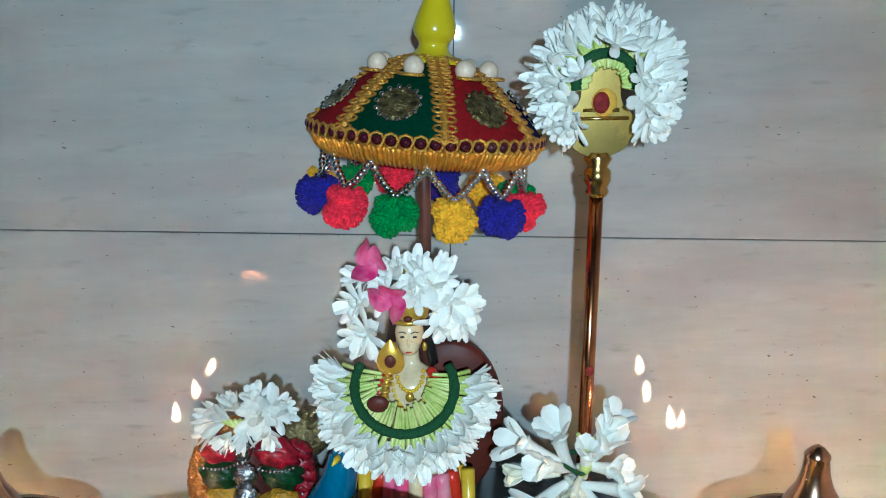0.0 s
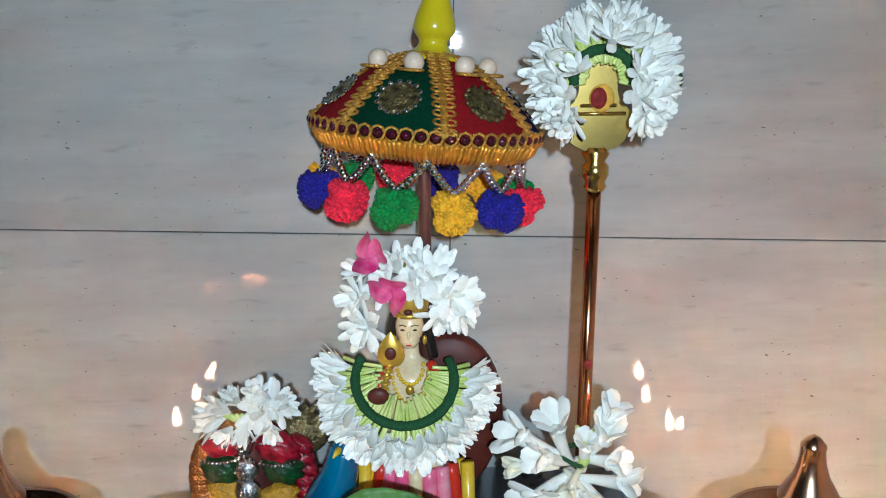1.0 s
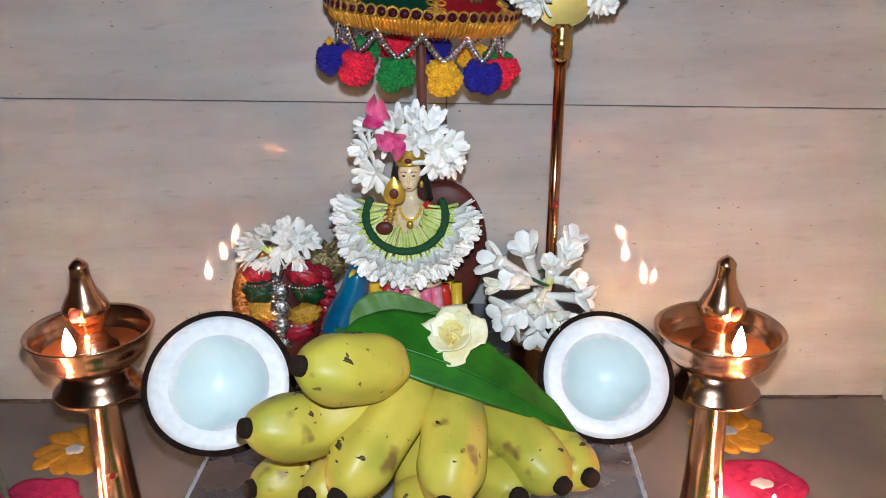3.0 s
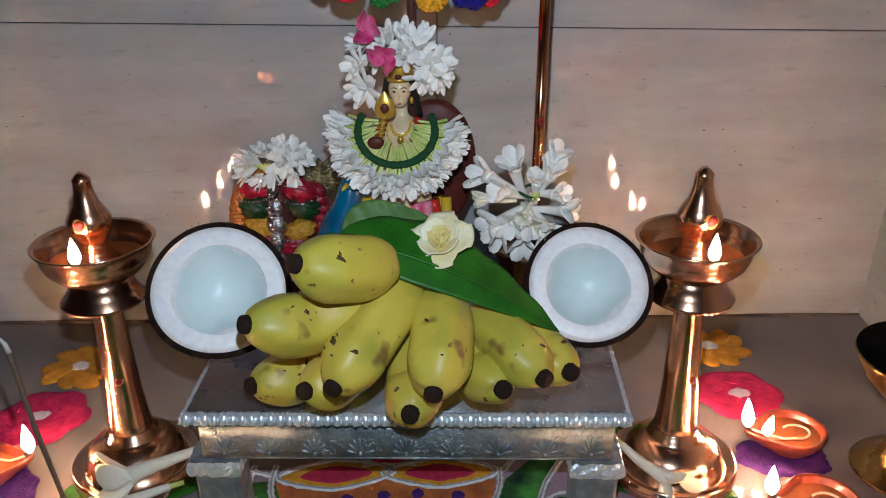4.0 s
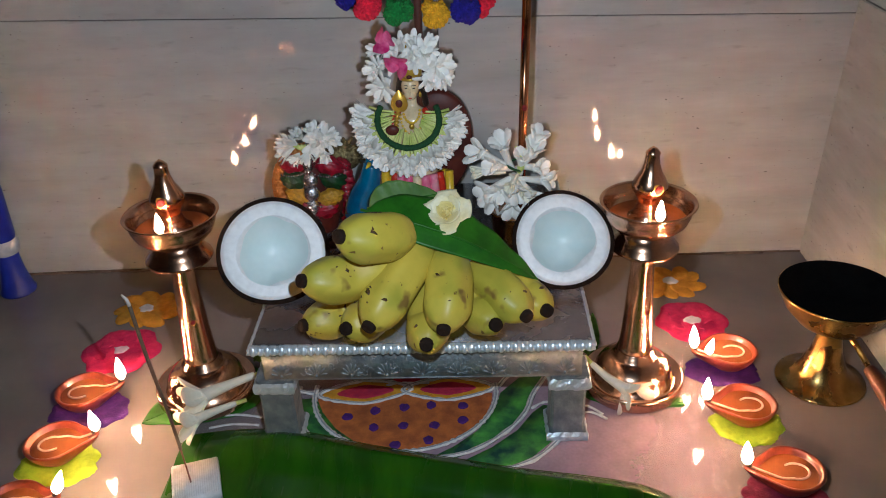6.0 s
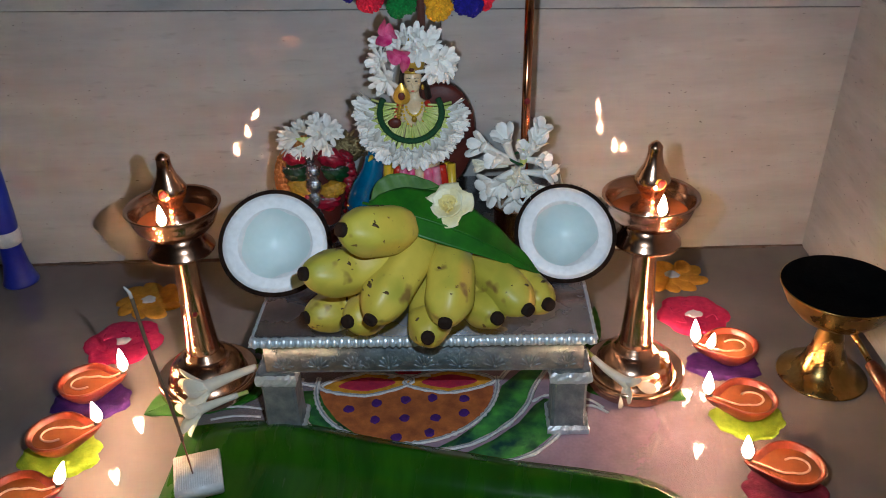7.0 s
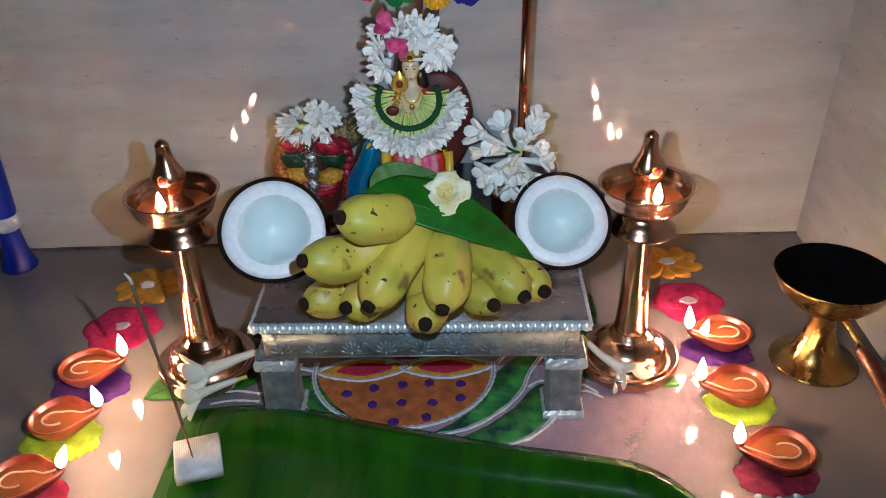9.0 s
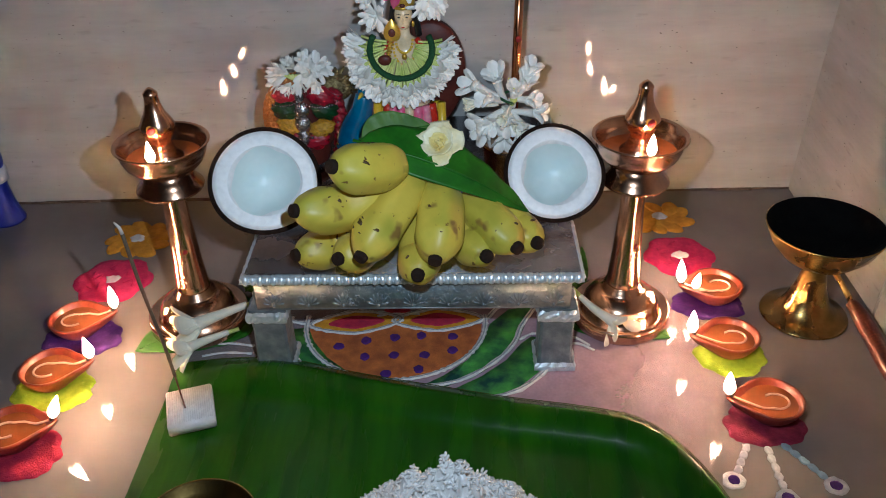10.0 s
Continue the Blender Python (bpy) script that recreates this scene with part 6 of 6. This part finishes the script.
for kit, p, d, size in ((WIDE, (-0.012, -0.014, -0.006), (-0.95, -0.35, -0.05), 0.95), (FLOWERS, (-0.008, -0.016, -0.002), (-0.8, -0.4, 0.45), 0.92), (WIDE, (-0.003, -0.012, 0.002), (-0.35, -0.3, 0.9), 0.72), (FLOWERS, (-0.006, -0.020, -0.010), (-0.6, -0.6, -0.5), 0.7),
                        (DAISY, (0.014, -0.018, 0.002), (0.1, -0.9, 0.3), 0.95), (DAISY, (0.022, -0.014, 0.004), (0.5, -0.7, 0.45), 0.92), (DAISY, (0.010, -0.010, 0.008), (0.0, -0.5, 0.9), 0.8), (WIDE, (0.022, -0.010, 0.000), (0.9, -0.4, 0.1), 0.75),
                        (WIDE, (0.018, -0.020, -0.006), (0.35, -0.6, -0.7), 0.75), (WIDE, (0.004, -0.022, -0.006), (-0.1, -0.6, -0.8), 0.75)):
    share("flower", kit[rr.randrange(4)], gf, frame_to(p, d) @ Matrix.Rotation(rr.uniform(0, 6), 4, "Z") @ Matrix.Scale(size, 4))
bm = bmesh.new()
for k in range(6):
    tube(bm, [(0.002, -0.012, -0.014), (-0.012 + 0.004 * k, -0.018, -0.002)], [0.0012, 0.0018], 6)
part("stem_fringe", bm, STEM, gf, "pale green flower stems")


# ---- betel leaves and rose on the bananas ----
def leaf(name, label, base, tip, w, nrm, fold, droop, material, cat="leaf", tuck=1.0):
    base, tip, nrm = Vector(base), Vector(tip), Vector(nrm).normalized()
    t = thing(name, label, cat, Matrix.Translation(base))
    u = tip - base
    L = u.length
    u.normalize()
    s = nrm.cross(u).normalized()
    n = s.cross(u) * -1
    if n.dot(nrm) < 0:
        n = -n
    bm = bmesh.new()
    g = []
    nu, nv = 30, 14
    for i in range(nu + 1):
        q = i / nu
        hw = w * (math.sin(math.pi * min(1, q ** 0.72)) ** 0.75) * (1 - 0.25 * q) if 0 < q < 1 else 0.0005
        row = []
        for j in range(nv + 1):
            v = (j / nv - 0.5) * 2
            z = fold * abs(v) * hw + droop * math.sin(math.pi * q) + 0.0009 * math.sin(q * 34 + abs(v) * 3) * abs(v)
            if v < 0 and tuck < 1:
                z = -0.35 * hw * (-v) * (1 - tuck) + droop * math.sin(math.pi * q)
            row.append(bm.verts.new(u * (q * L) + s * (hw * v * (tuck if v < 0 else 1)) + n * z))
        g.append(row)
    for i in range(nu):
        for j in range(nv):
            bm.faces.new((g[i][j], g[i + 1][j], g[i + 1][j + 1], g[i][j + 1]))
    bl = part("blade", bm, material, t)
    bl.modifiers.new("thickness", "SOLIDIFY").thickness = 0.0007
    bm = tube(bmesh.new(), [u * (q * L) + n * (droop * math.sin(math.pi * q) + 0.0004) for q in np.linspace(-0.03, 0.97, 16)], [0.0014 - 0.001 * k / 15 for k in range(16)], 6)
    part("midrib", bm, BLEAFRIB if material is BLEAF else BETEL, t)
    return t


leaf("betel_leaf", "glossy dark green betel leaf lying over the bananas", (-0.042, 0.002, 0.278), (0.114, -0.004, 0.206), 0.038, (0.4, -0.36, 0.85), 0.10, 0.012, BETEL, tuck=0.48)
leaf("betel_leaf", "folded green betel leaf standing behind the rose", (-0.044, 0.040, 0.262), (0.022, 0.052, 0.270), 0.022, (0, -0.75, 0.5), 0.35, 0.004, PALELEAF)
rose = thing("cream_rose", "open cream-yellow rose resting on the betel leaf", "rose", frame_to((0.031, 0.012, 0.270), (-0.22, -0.62, 0.75)) @ Matrix.Scale(0.88, 4))
rr = random.Random(61)
ROSEY = mat("yellow_rose_heart", (0.84, 0.74, 0.32), 0.5, 0, (0.78, 0.62, 0.22), 40, sub=0.15)
for ring, (cnt, tilt, L, w, back, skin) in enumerate(((4, 0.78, 0.0245, 0.0150, 0.75, ROSEC), (4, 0.48, 0.0200, 0.0125, 0.45, ROSEC), (3, 0.26, 0.0165, 0.0095, 0.2, ROSEY), (3, 0.10, 0.0125, 0.0065, -0.3, ROSEY))):
    for k in range(cnt):
        a = 2 * math.pi * k / cnt + ring * 0.7 + 0.25
        bm = bmesh.new()
        petal(bm, Matrix.Rotation(a, 4, "Z") @ Matrix.Translation((0.002, 0, -0.004)) @ Matrix.Rotation(tilt * rr.uniform(0.85, 1.15), 4, "Y"), L * rr.uniform(0.92, 1.08), w, back, nu=9, nv=6, tip=2.3)
        pt = part("petal", bm, skin, rose)
        pt.modifiers.new("thickness", "SOLIDIFY").thickness = 0.0006
bm = bmesh.new()
lathe(bm, [(0, -0.020), (0.003, -0.019), (0.004, -0.015), (0.002, -0.012), (0, -0.0118)], 12)
part("calyx", bm, STEM, rose, "green calyx")

# ---- leaves and buds at the foot of the lamps ----
leaf("lamp_leaf", "dark green leaf under the foot of a brass lamp", (-0.20, 0.130, 0.0022), (-0.318, 0.040, 0.0022), 0.060, (0, 0, 1), 0.0, 0.0005, BETEL)
leaf("lamp_leaf", "dark green leaf under the foot of a brass lamp", (0.176, 0.125, 0.0022), (0.285, 0.058, 0.0022), 0.050, (0, 0, 1), 0.0, 0.0005, BETEL)
leaf("lamp_leaf", "dark leaf propped behind the foot of a brass lamp", (0.190, 0.150, 0.004), (0.196, 0.172, 0.050), 0.012, (0, -1, 0.2), 0.2, 0.002, BETEL)
leaf("lamp_leaf", "dark leaf propped behind the foot of a brass lamp", (-0.215, 0.150, 0.004), (-0.185, 0.168, 0.034), 0.014, (0, -1, 0.2), 0.2, 0.002, BETEL)
for tail, hd, lab in (((-0.196, 0.082, 0.034), (-0.270, 0.048, 0.028), "resting on the lamp's brass foot"), ((-0.212, 0.050, 0.020), (-0.268, 0.020, 0.020), "lying before the lamp's brass foot"), ((0.184, 0.085, 0.040), (0.222, 0.036, 0.022), "hanging over the lamp's brass foot")):
    tail, hd = Vector(tail), Vector(hd)
    d = hd - tail
    t = thing("tuberose_bud", "single white tuberose %s" % lab, "flower", frame_to(tail, d))
    tuberose("blossom", t, Matrix.Scale(d.length / 0.046, 4), 1.25, 7, BUDROSE)
    bm = tube(bmesh.new(), [(0, 0, -0.012), (0, 0, 0.012)], [0.0024, 0.0026], 8)
    part("stalk", bm, STEM, t, "pale green stalk")
